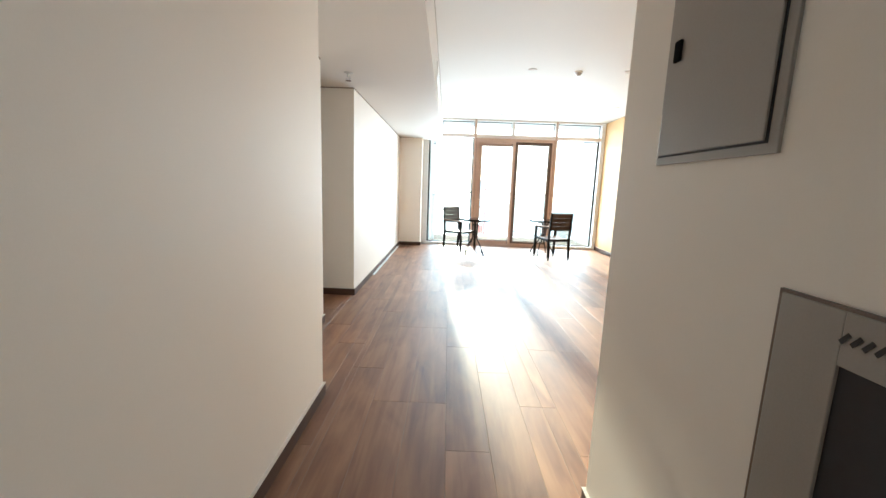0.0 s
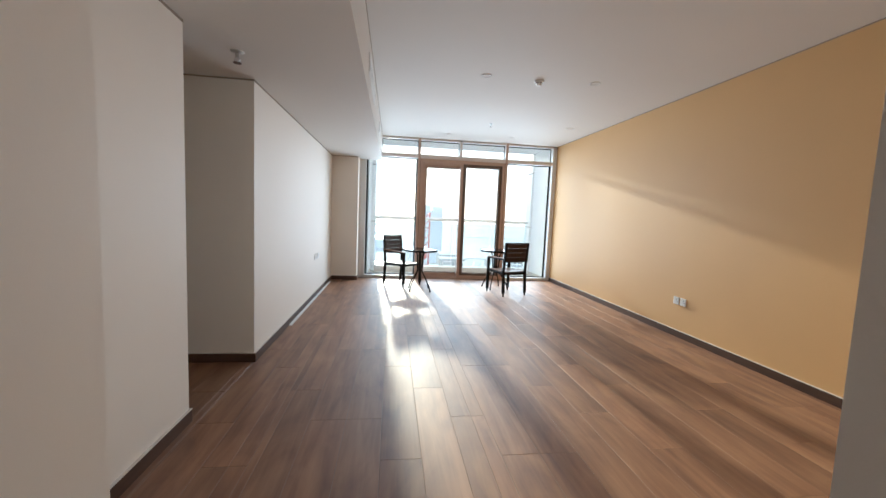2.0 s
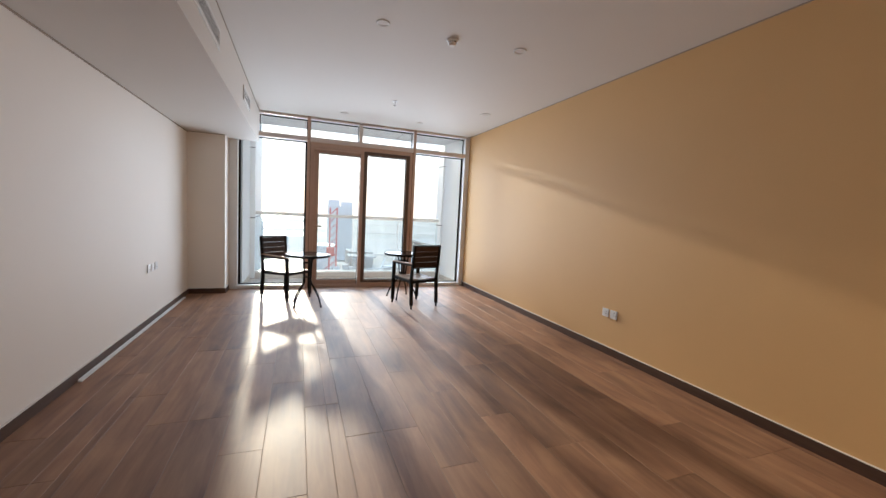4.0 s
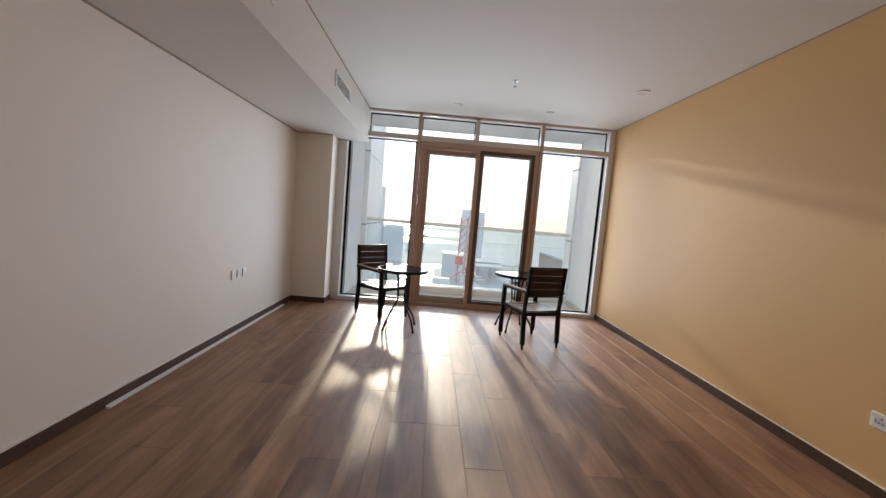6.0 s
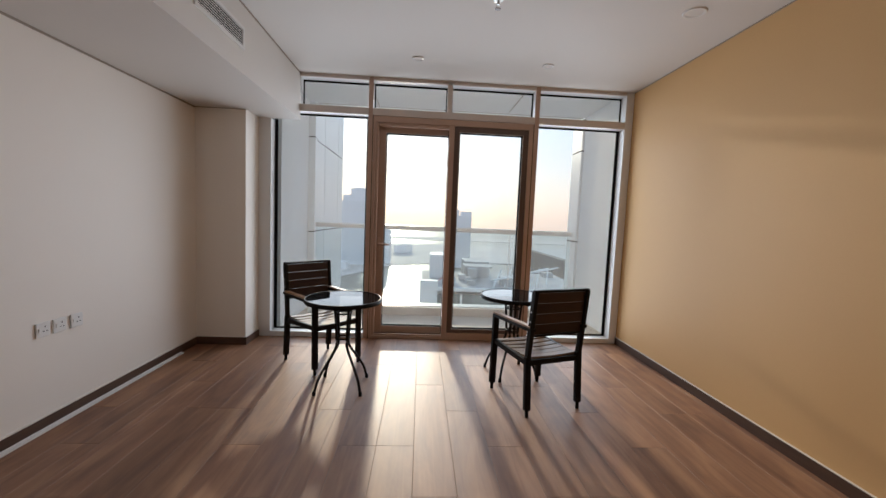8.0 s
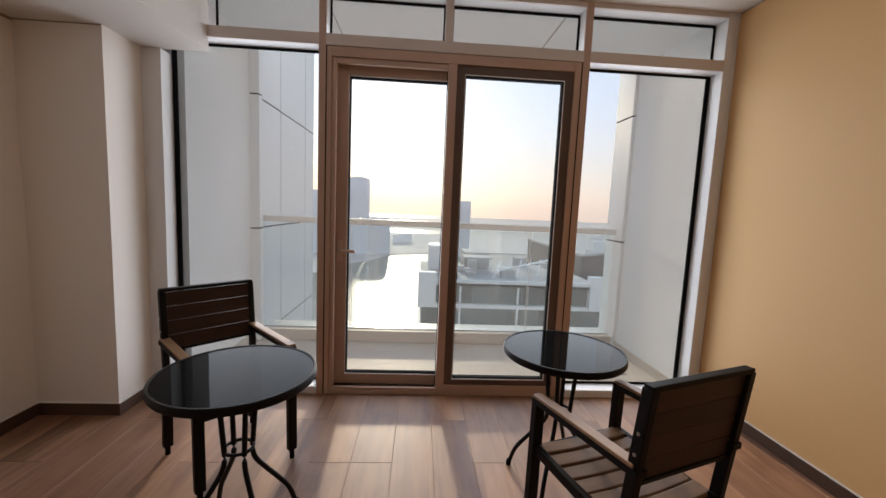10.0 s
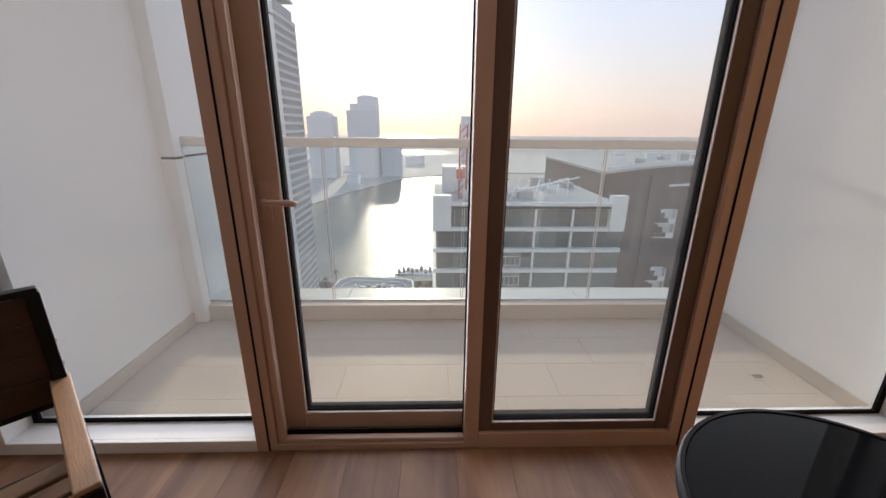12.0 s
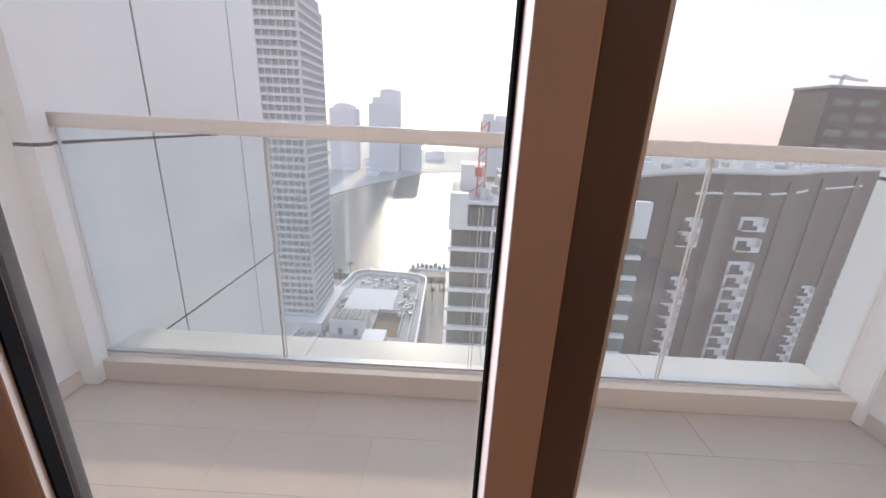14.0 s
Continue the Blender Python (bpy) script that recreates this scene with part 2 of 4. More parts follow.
# FACT: far facades near white, standing in for haze over backlit walls
FACT = surf("haze_paled_tower_facade", (0.78, 0.77, 0.78), (0.84, 0.83, 0.84), 0.6, 0.6, 0.05, 0.03)
WINF = surf("facade_glass", (0.065, 0.09, 0.085), (0.11, 0.14, 0.135), 0.15, 0.8, 0.1, 0.0, vary=0.3)
CRANE = surf("red_crane_paint", (0.48, 0.08, 0.06), (0.60, 0.13, 0.10), 0.5, 3, 0.5, 0.05)
PALMG = surf("palm_green", (0.04, 0.06, 0.025), (0.09, 0.11, 0.05), 0.7, 6, 1, 0.1)
TRUNK = surf("palm_trunk", (0.16, 0.11, 0.075), (0.26, 0.19, 0.13), 0.9, 12, 2, 0.3)


def water_mat():
    m, n, l, p = nodes_of("lagoon_water")
    # sandy water colour, raised and warmed to include the bright sky's reflection
    p.inputs["Base Color"].default_value = (0.21, 0.185, 0.13, 1)
    p.inputs["Roughness"].default_value = 0.30
    tc, a, b = n.new("ShaderNodeTexCoord"), n.new("ShaderNodeTexNoise"), n.new("ShaderNodeTexNoise")
    add = n.new("ShaderNodeMath")
    for t, s in ((a, 0.35), (b, 0.06)):
        t.inputs["Scale"].default_value, t.inputs["Detail"].default_value = s, 6
        l.new(tc.outputs["Object"], t.inputs["Vector"])
    l.new(a.outputs["Fac"], add.inputs[0])
    l.new(b.outputs["Fac"], add.inputs[1])
    bp = n.new("ShaderNodeBump")
    bp.inputs["Strength"].default_value, bp.inputs["Distance"].default_value = 0.35, 0.8
    l.new(add.outputs[0], bp.inputs["Height"])
    l.new(bp.outputs[0], p.inputs["Normal"])
    return m


WATER = water_mat()


# ---------------------------------------------------------------- mesh tools
def bx(x0, x1, y0, y1, z0, z1, bevel=0.0, bm=None):
    """A box as a bmesh, or added to one."""
    own = bmesh.new()
    bmesh.ops.create_cube(own, size=1.0)
    for v in own.verts:
        v.co = Vector((x0 + (v.co.x + 0.5) * (x1 - x0), y0 + (v.co.y + 0.5) * (y1 - y0), z0 + (v.co.z + 0.5) * (z1 - z0)))
    if bevel:
        bmesh.ops.bevel(own, geom=own.edges[:], offset=bevel, segments=2, affect='EDGES', profile=0.6)
    return merged(bm, own)


def merged(bm, own):
    if bm is None:
        return own
    tmp = bpy.data.meshes.new("tmp")
    own.to_mesh(tmp)
    own.free()
    bm.from_mesh(tmp)
    bpy.data.meshes.remove(tmp)
    return bm


def rod(p, q, r, seg=10, r2=None, bm=None):
    """A round bar from p to q."""
    p, q = Vector(p), Vector(q)
    own = bmesh.new()
    bmesh.ops.create_cone(own, cap_ends=True, segments=seg, radius1=r, radius2=r if r2 is None else r2, depth=(q - p).length)
    m = Matrix.Translation((p + q) / 2) @ (q - p).to_track_quat("Z", "Y").to_matrix().to_4x4()
    own.transform(m)
    return merged(bm, own)


def bar(p, q, w, d, bevel=0.003, bm=None, side=(1, 0, 0)):
    """A rectangular bar from p to q, w wide along side and d deep."""
    p, q = Vector(p), Vector(q)
    z = (q - p).normalized()
    x = (Vector(side) - z * z.dot(Vector(side))).normalized()
    y = z.cross(x)
    own = bx(-w / 2, w / 2, -d / 2, d / 2, -(q - p).length / 2, (q - p).length / 2, bevel)
    own.transform(Matrix.Translation((p + q) / 2) @ Matrix((x, y, z)).transposed().to_4x4())
    return merged(bm, own)


def tube(pts, r, seg=10, bm=None):
    """A bent round tube through the points."""
    own = bmesh.new()
    pts = [Vector(p) for p in pts]
    rings = []
    for i, p in enumerate(pts):
        d = (pts[min(i + 1, len(pts) - 1)] - pts[max(i - 1, 0)]).normalized()
        q = d.to_track_quat("Z", "Y")
        rings.append([own.verts.new(p + q @ Vector((r * math.cos(a), r * math.sin(a), 0))) for a in (2 * math.pi * k / seg for k in range(seg))])
    for a, b in zip(rings, rings[1:]):
        for k in range(seg):
            own.faces.new((a[k], a[(k + 1) % seg], b[(k + 1) % seg], b[k]))
    own.faces.new(rings[0][::-1])
    own.faces.new(rings[-1])
    return merged(bm, own)


def rounded(pts, cut=0.04, n=4):
    """The points with rounded corners."""
    pts = [Vector(p) for p in pts]
    out = [pts[0]]
    for a, b, c in zip(pts, pts[1:], pts[2:]):
        u, w = (a - b), (c - b)
        k = min(cut, u.length * 0.45, w.length * 0.45)
        s, e = b + u.normalized() * k, b + w.normalized() * k
        for i in range(n + 1):
            t = i / n
            out.append(s * (1 - t) ** 2 + b * 2 * t * (1 - t) + e * t * t)
    out.append(pts[-1])
    return out


def lathe(profile, seg=32):
    """A turned shape from (radius, z) pairs."""
    bm = bmesh.new()
    rings = []
    for r, z in profile:
        rings.append([bm.verts.new((r * math.cos(a), r * math.sin(a), z)) for a in (2 * math.pi * k / seg for k in range(seg))])
    for a, b in zip(rings, rings[1:]):
        for k in range(seg):
            bm.faces.new((a[k], a[(k + 1) % seg], b[(k + 1) % seg], b[k]))
    bm.faces.new(rings[0][::-1])
    bm.faces.new(rings[-1])
    return bm


def prism(poly, z0, z1):
    """An upright prism over a polygon."""
    bm = bmesh.new()
    lo = [bm.verts.new((x, y, z0)) for x, y in poly]
    hi = [bm.verts.new((x, y, z1)) for x, y in poly]
    for i in range(len(poly)):
        j = (i + 1) % len(poly)
        bm.faces.new((lo[i], lo[j], hi[j], hi[i]))
    bm.faces.new(hi)
    bm.faces.new(lo[::-1])
    bmesh.ops.recalc_face_normals(bm, faces=bm.faces[:])
    return bm


def mesh_of(name, bm, material, smooth=False):
    me = bpy.data.meshes.new(name)
    bm.to_mesh(me)
    bm.free()
    me.materials.append(material)
    if smooth:
        me.polygons.foreach_set("use_smooth", [True] * len(me.polygons))
        me.set_sharp_from_angle(angle=radians(35))
    return me


def part(name, bm, material, parent, label="", smooth=False):
    ob = new(name, mesh_of(name, bm, material, smooth))
    ob.parent = parent
    return tagged(ob, label)


def thing(name, label, category, at=(0, 0, 0), rz=0, group="", kind=""):
    ob = new(name)
    ob.empty_display_size = 0.1
    ob.matrix_basis = pose(*at, 0, 0, rz)
    return tagged(ob, label, category, group, kind)


def setting(name, bm, material, label, category):
    return tagged(new(name, mesh_of(name, bm, material)), label, category, kind="structure")


# ---------------------------------------------------------------- the flat: shell
ZC, ZS = 2.86, 2.37            # main ceiling, lowered ceiling
XW, XE, YG = -1.11, 3.46, 9.38  # living room walls, window line

setting("wall_west_entry", bx(-1.365, -0.76, -1.3, 2.59, -0.1, ZC), PAINT, "cream painted entry wall", "wall")
setting("wall_west_niche", bx(-1.365, -1.165, 2.59, 3.87, -0.1, ZC), PAINT, "cream painted wall before the side corridor", "wall")
setting("wall_corridor_south", bx(-4.6, -1.365, 3.67, 3.87, -0.1, ZC), PAINT, "cream painted corridor wall", "wall")
setting("wall_corridor_north", bx(-4.6, XW, 4.85, 5.05, -0.1, ZC), PAINT, "cream painted corridor wall in shade", "wall")
setting("wall_corridor_end", bx(-4.8, -4.6, 3.67, 5.05, -0.1, ZC), PAINT, "cream painted wall closing the corridor", "wall")
setting("wall_west", bx(-1.31, XW, 5.05, 9.07, -0.1, ZC), PAINT, "long cream painted living room wall", "wall")
setting("wall_nib", bx(-1.31, -0.625, 9.07, 9.56, -0.1, ZC), PAINT, "cream painted wall return beside the window", "wall")
setting("wall_east", bx(XE, 3.66, 1.60, 9.56, -0.1, ZC), GOLD, "long cream wall coloured golden for the low sun", "wall")
setting("wall_east_entry", bx(0.60, 0.78, -1.3, 1.80, -0.1, ZC), PAINT, "cream painted entry wall with two metal panels", "wall")
setting("wall_south", bx(0.78, XE, 1.60, 1.80, -0.1, ZC), PAINT, "cream painted back wall of the living room", "wall")
setting("wall_entry_end", bx(-1.365, 0.78, -1.5, -1.3, -0.1, ZC), PAINT, "cream painted wall closing the entry", "wall")
setting("ceiling", bx(-4.8, 3.66, -1.5, 9.56, ZC, ZC + 0.15), CEIL, "smooth white painted ceiling", "ceiling")
lowered = [(-0.76, -1.3), (-0.2, -1.3), (-0.2, 9.40), (-0.625, 9.40), (-0.625, 9.07), (XW, 9.07), (XW, 4.85), (-4.6, 4.85), (-4.6, 3.87), (-1.165, 3.87), (-1.165, 2.59), (-0.76, 2.59)]
bm = prism(lowered, ZS, ZC - 0.001)
setting("ceiling_bulkhead", bm, CEIL, "white lowered ceiling with air grilles in its face", "ceiling")

floor = setting("floor", bx(-4.8, 3.66, -1.5, 9.40, -0.12, -0.0011), GROUT, "glossy brown wood-look plank tile floor", "floor")

# shadow gaps where walls meet ceilings
for nm, lim in (("east", (XE - 0.003, XE, 1.86, YG, ZC - 0.010, ZC)), ("west", (XW, XW + 0.004, 4.85, 9.07, ZS - 0.014, ZS)),
                ("bulkhead", (-0.2, -0.196, -1.3, YG, ZC - 0.012, ZC)), ("niche", (-1.165, -1.161, 2.59, 3.87, ZS - 0.014, ZS)),
                ("corridor", (-4.6, XW, 4.846, 4.85, ZS - 0.012, ZS)), ("nib", (XW, -0.625, 9.066, 9.07, ZS - 0.006, ZS)),
                ("entry", (-0.76, -0.756, -1.3, 2.59, ZS - 0.014, ZS))):
    setting("trim_gap_" + nm, bx(*lim), GAP, "thin dark shadow gap under the ceiling", "trim")

# skirting with a pale sealant line on top
SK = 0.078
for nm, lim in (("east", (XE - 0.013, XE, 1.813, YG)), ("west", (XW, XW + 0.013, 4.85, 9.057)), ("nib", (XW, -0.612, 9.057, 9.07)),
                ("nib_side", (-0.625, -0.612, 9.07, YG)), ("corridor_north", (-4.6, XW + 0.013, 4.837, 4.85)), ("niche", (-1.165, -1.152, 2.603, 3.883)),
                ("corridor_south", (-4.6, -1.165, 3.87, 3.883)), ("entry_west", (-0.76, -0.747, -1.3, 2.603)), ("niche_return", (-1.165, -0.76, 2.59, 2.603)),
                ("entry_east", (0.587, 0.60, -1.3, 1.813)), ("south", (0.60, XE - 0.013, 1.80, 1.813))):
    b = setting("baseboard_" + nm, bx(*lim, 0.0, SK, 0.002), SKIRT, "low brown tile skirting", "baseboard")
    x0, x1, y0, y1 = lim
    part("sealant", bx(x0 - 0.001, x1 + 0.001, y0 - 0.001, y1 + 0.001, SK, SK + 0.005), CAULK, b, "pale sealant line")

# ---------------------------------------------------------------- window wall
win = thing("window_1", "full-height window wall with white and champagne aluminium frames", "window", kind="structure")


def member(name, x0, x1, z0, z1, deep=9.55, cap=None):
    """A white profile with a champagne cap on the room side."""
    o = part(name, bx(x0, x1, YG + 0.02, deep, z0, z1, 0.003), WHITEAL, win)
    part("cap", bx(x0 - 0.002, x1 + 0.002, YG, YG + 0.02, z0 - 0.001, z1 + 0.001, 0.003), cap or CAPCH, o, "champagne cap")
    return o


def lite(x0, x1, z0, z1, y=9.515, v=0.012):
    """A fixed pane in black gaskets."""
    o = part("pane", bx(x0, x1, y, y + 0.012, z0, z1), GLASS, win, "clear glass pane")
    o.visible_shadow = False
    g = 0.016
    for lim in ((x0, x0 + v, z0, z1), (x1 - v, x1, z0, z1), (x0 + v, x1 - v, z0, z0 + g), (x0 + v, x1 - v, z1 - g, z1)):
        part("gasket", bx(lim[0], lim[1], y - 0.014, y - 0.001, lim[2], lim[3]), RUBBER, o, "black rubber gasket")


L, R, PL, PR = (-0.625, -0.500), (3.375, 3.457), (0.528, 0.573), (2.349, 2.396)
TR = (2.462, 2.535)
for nm, a in (("jamb", L), ("jamb", R), ("mullion", PL), ("mullion", PR)):
    member(nm, a[0], a[1], 0.0, ZC if a is not L else ZS, cap=CHAMP if nm == "mullion" else WHITEAL)
member("transom", L[1], PL[0], TR[0], TR[1])
member("transom", PL[1], PR[0], TR[0], TR[1])
member("transom", PR[1], R[0], TR[0], TR[1])
member("mullion", 1.375, 1.425, TR[1], ZC - 0.035)
for a, b in ((-0.2, PL[0]), (PL[1], 1.375), (1.425, PR[0]), (PR[1], R[0])):
    member("head", a, b, ZC - 0.035, ZC)
    lite(a, b, TR[1], ZC - 0.035)
for a, b in ((L[1], PL[0]), (PR[1], R[0])):
    member("window_sill", a, b, 0.0, 0.055, cap=WHITEAL)
    lite(a, b, 0.055, TR[0], v=0.030)

door = thing("door_1", "closed sliding balcony door, champagne frame with two glass panels", "door", kind="structure")
FY = YG + 0.004                 # face of the door frame
for lim in ((0.5805, 0.612, 0.0, 2.458, 9.545), (2.2955, 2.3415, 0.0, 2.458, 9.474), (0.612, 2.2955, 2.392, 2.458, 9.545)):
    part("door_frame", bx(lim[0], lim[1], FY, lim[4], lim[2], lim[3], 0.003), CHAMP, door)
part("meeting_post", bx(1.4070, 1.4670, FY + 0.002, 9.462, 0.0, 2.392, 0.003), CHAMP, door)
part("door_frame", bx(0.612, 1.4070, FY, 9.545, 0.0, 0.030, 0.003), CHAMP, door)
part("door_frame", bx(1.4670, 2.2955, FY, 9.462, 0.0, 0.078, 0.003), CHAMP, door)
part("step_profile", bx(0.612, 0.645, FY + 0.010, FY + 0.040, 0.030, 2.392, 0.008), CHAMP, door, "rounded inner step of the frame")
part("step_profile", bx(0.645, 1.4070, FY + 0.010, FY + 0.040, 0.030, 0.050, 0.006), CHAMP, door, "rounded inner step of the sill")
part("step_profile", bx(0.645, 1.4070, FY + 0.010, FY + 0.040, 2.352, 2.392, 0.006), CHAMP, door, "rounded inner step of the head")
for x in (PL[1] + 0.0005, PR[0] - 0.0065):
    part("groove", bx(x, x + 0.006, YG + 0.001, YG + 0.010, 0.0, 2.458), RUBBER, door, "black groove beside the frame")
part("track", bx(0.612, 1.4070, 9.490, 9.496, 0.030, 0.038), BRONZE, door, "dark floor track")
part("brush_seal", bx(0.612, 1.4070, FY + 0.041, 9.468, 0.0300, 0.0345), RUBBER, door, "black gap before the sliding panel")
part("brush_seal", bx(0.612, 0.6165, FY + 0.041, 9.468, 0.0345, 2.392), RUBBER, door, "black gap beside the sliding panel")
part("brush_seal", bx(1.4030, 1.4066, FY + 0.058, 9.468, 0.052, 2.352), RUBBER, door, "black gap beside the meeting post")


def sash(x0, x1, z0, z1, y0, y1, wl, wr, wt, wb, yp, material, bead, label):
    """Four rails round a pane at yp, with gaskets and a thin bead before it."""
    bm = bx(x0, x0 + wl, y0, y1, z0, z1, 0.004)
    bx(x1 - wr, x1, y0, y1, z0, z1, 0.004, bm=bm)
    bx(x0 + wl, x1 - wr, y0, y1, z1 - wt, z1, 0.004, bm=bm)
    bx(x0 + wl, x1 - wr, y0, y1, z0, z0 + wb, 0.004, bm=bm)
    s = part("sliding_panel", bm, material, door, label)
    a, b, c, d, g = x0 + wl, x1 - wr, z0 + wb, z1 - wt, 0.010
    for lim in ((a, a + g, c, d), (b - g, b, c, d), (a + g, b - g, c, c + g), (a + g, b - g, d - g, d)):
        part("gasket", bx(lim[0], lim[1], y0 + 0.014, yp - 0.001, lim[2], lim[3]), RUBBER, s, "black rubber gasket")
        part("gasket", bx(lim[0], lim[1], yp + 0.009, y1 - 0.003, lim[2], lim[3]), RUBBER, s, "black rubber gasket")
    k = 0.004
    for lim in ((a, a + k, c, d), (b - k, b, c, d), (a + k, b - k, c, c + k), (a + k, b - k, d - k, d)):
        part("bead", bx(lim[0], lim[1], y0 + 0.002, y0 + 0.014, lim[2], lim[3]), bead, s, "pale glazing bead")
    p = part("pane", bx(a, b, yp, yp + 0.008, c, d), GLASS, s, "clear glass pane")
    p.visible_shadow = False
    return s


sl = sash(0.622, 1.448, 0.040, 2.380, 9.470, 9.535, 0.092, 0.012, 0.078, 0.078, 9.506, CHAMP, CAPCH, "champagne sliding panel with a handle")
sash(1.4675, 2.2950, 0.0785, 2.3915, 9.398, 9.470, 0.057, 0.060, 0.058, 0.040, 9.434, BRONZE, CAPCH, "dark framed fixed panel")
h = part("door_handle", bx(0.645, 0.683, 9.458, 9.470, 0.985, 1.135, 0.004), HANDLE, sl, "tan lever handle")
part("lever", tube(rounded([(0.664, 9.463, 1.064), (0.664, 9.430, 1.064), (0.778, 9.430, 1.060)], 0.02), 0.0115, 12), HANDLE, h, smooth=True)
part("lever_end", lathe([(0.0115, 0.0), (0.0105, 0.004), (0.0075, 0.008), (0.002, 0.0105)], 14), HANDLE, h, smooth=True).matrix_world = pose(0.7775, 9.430, 1.060, 0, 90, 0)
part("pull", bx(2.304, 2.326, YG + 0.001, YG + 0.006, 0.98, 1.14, 0.002), CHAMP, door, "flat latch plate")

# ---------------------------------------------------------------- fittings
def grille(y0, y1, z0, z1):
    g = thing("air_grille", "white linear air grille with dark slots in the bulkhead", "vent", group="bulkhead grilles")
    x = -0.2
    part("backing", bx(x - 0.002, x + 0.002, y0 + 0.02, y1 - 0.02, z0 + 0.02, z1 - 0.02), DARKHOLE, g, "dark duct behind")
    bm = bx(x, x + 0.012, y0, y1, z0, z0 + 0.024, 0.002)
    bx(x, x + 0.012, y0, y1, z1 - 0.024, z1, 0.002, bm=bm)
    bx(x, x + 0.012, y0, y0 + 0.024, z0 + 0.024, z1 - 0.024, 0.002, bm=bm)
    bx(x, x + 0.012, y1 - 0.024, y1, z0 + 0.024, z1 - 0.024, 0.002, bm=bm)
    part("frame", bm, PLASTIC, g)
    n = 7
    for i in range(n):
        z = z0 + 0.024 + (i + 0.5) * (z1 - z0 - 0.048) / n
        part("slat", bx(x + 0.007, x + 0.010, y0 + 0.024, y1 - 0.024, z - 0.0022, z + 0.0022), PLASTIC, g)


for y0, y1 in ((7.44, 8.06), (4.90, 6.0)):
    grille(y0, y1, 2.535, 2.695)


def downlight(x, y, r):
    d = thing("downlight", "round white recessed ceiling downlight, switched off", "ceiling light", (x, y, ZC), group="ceiling downlights")
    part("trim_ring", lathe([(r, 0), (r, -0.004), (r * 0.92, -0.009), (r * 0.72, -0.006), (r * 0.70, 0.0)], 36), PLASTIC, d, smooth=True)
    part("diffuser", lathe([(r * 0.69, -0.001), (r * 0.69, -0.004), (0.01, -0.005)], 30), CEIL, d, "frosted diffuser", smooth=True)


for x, y, r in ((1.006, 5.67, 0.055), (2.23, 5.62, 0.06), (2.955, 7.74, 0.075), (1.05, 8.825, 0.055), (2.282, 8.80, 0.055)):
    downlight(x, y, r)

sm = thing("smoke_detector", "small white round smoke detector on the ceiling", "smoke detector", (1.612, 5.70, ZC))
part("base", lathe([(0.05, 0), (0.05, -0.012), (0.046, -0.018)], 30), PLASTIC, sm, smooth=True)
part("sensor", lathe([(0.036, -0.018), (0.036, -0.026), (0.030, -0.030), (0.030, -0.042), (0.022, -0.050), (0.008, -0.052)], 30), PLASTIC, sm, smooth=True)
part("indicator", lathe([(0.033, -0.0185), (0.0375, -0.020), (0.0375, -0.024), (0.033, -0.0255)], 24), DARKHOLE, sm, "dark slot ring")


def sprinkler(x, y, z, k=1.0):
    s = thing("fire_sprinkler", "small chrome pendant fire sprinkler head", "sprinkler", (x, y, z), group="ceiling sprinklers")
    part("rosette", lathe([(0.034 * k, 0), (0.033 * k, -0.004), (0.018 * k, -0.010), (0.012 * k, -0.012)], 28), STEEL, s, smooth=True)
    part("stem", rod((0, 0, -0.010), (0, 0, -0.030 * k), 0.009 * k, 12), STEEL, s)
    for sx in (-1, 1):
        part("frame_arm", tube([(sx * 0.008 * k, 0, -0.028 * k), (sx * 0.014 * k, 0, -0.040 * k), (sx * 0.004 * k, 0, -0.056 * k)], 0.003, 6), STEEL, s)
    part("deflector", lathe([(0.020 * k, -0.056 * k), (0.020 * k, -0.059 * k), (0.004 * k, -0.060 * k)], 18), BRONZE, s)


sprinkler(1.60, 7.77, ZC)
sprinkler(-1.025, 4.275, ZS, 1.3)


def socket(x, y, z, face, single=True):
    """A plate on a west (face +1) or east (face -1) wall."""
    s = thing("wall_socket", "white plastic wall socket plate", "socket", (x, y, z), 90 if face < 0 else -90, group="wall sockets")
    part("plate", bx(-0.044, 0.044, 0.0, 0.010, -0.044, 0.044, 0.004), PLASTIC, s)
    part("rocker", bx(0.016, 0.030, 0.010, 0.0135, -0.012, 0.012, 0.001), PLASTIC, s)
    for px, pz, w, hh in ((-0.012, 0.016, 0.006, 0.010), (-0.022, -0.010, 0.010, 0.005), (-0.002, -0.010, 0.010, 0.005)):
        part("slot", bx(px - w / 2, px + w / 2, 0.0085, 0.0108, pz - hh / 2, pz + hh / 2), DARKHOLE, s, "dark pin slot")


for y in (7.465, 7.575, 7.695):
    socket(XW, y, 0.615, 1)
for y in (5.48, 5.59):
    socket(XE, y, 0.43, -1)

cab = thing("cable_trunking", "thin white plastic trim lying on the floor along the skirting", "trim strip")
part("strip", bx(XW + 0.020, XW + 0.045, 5.93, 8.78, 0.001, 0.012, 0.002), PLASTIC, cab)
part("lip", bx(XW + 0.020, XW + 0.024, 5.93, 8.78, 0.012, 0.020, 0.001), PLASTIC, cab)

# metal panels on the entry wall
db = thing("distribution_board", "grey metal electrical panel with a closed flush door", "electrical panel", (0.60, 0, 0))
part("surround", bx(-0.008, 0, 1.102, 1.534, 1.397, 2.12, 0.002), GREYMET, db)
part("door_gap", bx(-0.0095, -0.008, 1.126, 1.523, 1.418, 2.098), DARKHOLE, db, "dark joint round the door")
d = part("door", bx(-0.015, -0.0095, 1.131, 1.518, 1.423, 2.092, 0.003), GREYMET, db, "flush grey door")
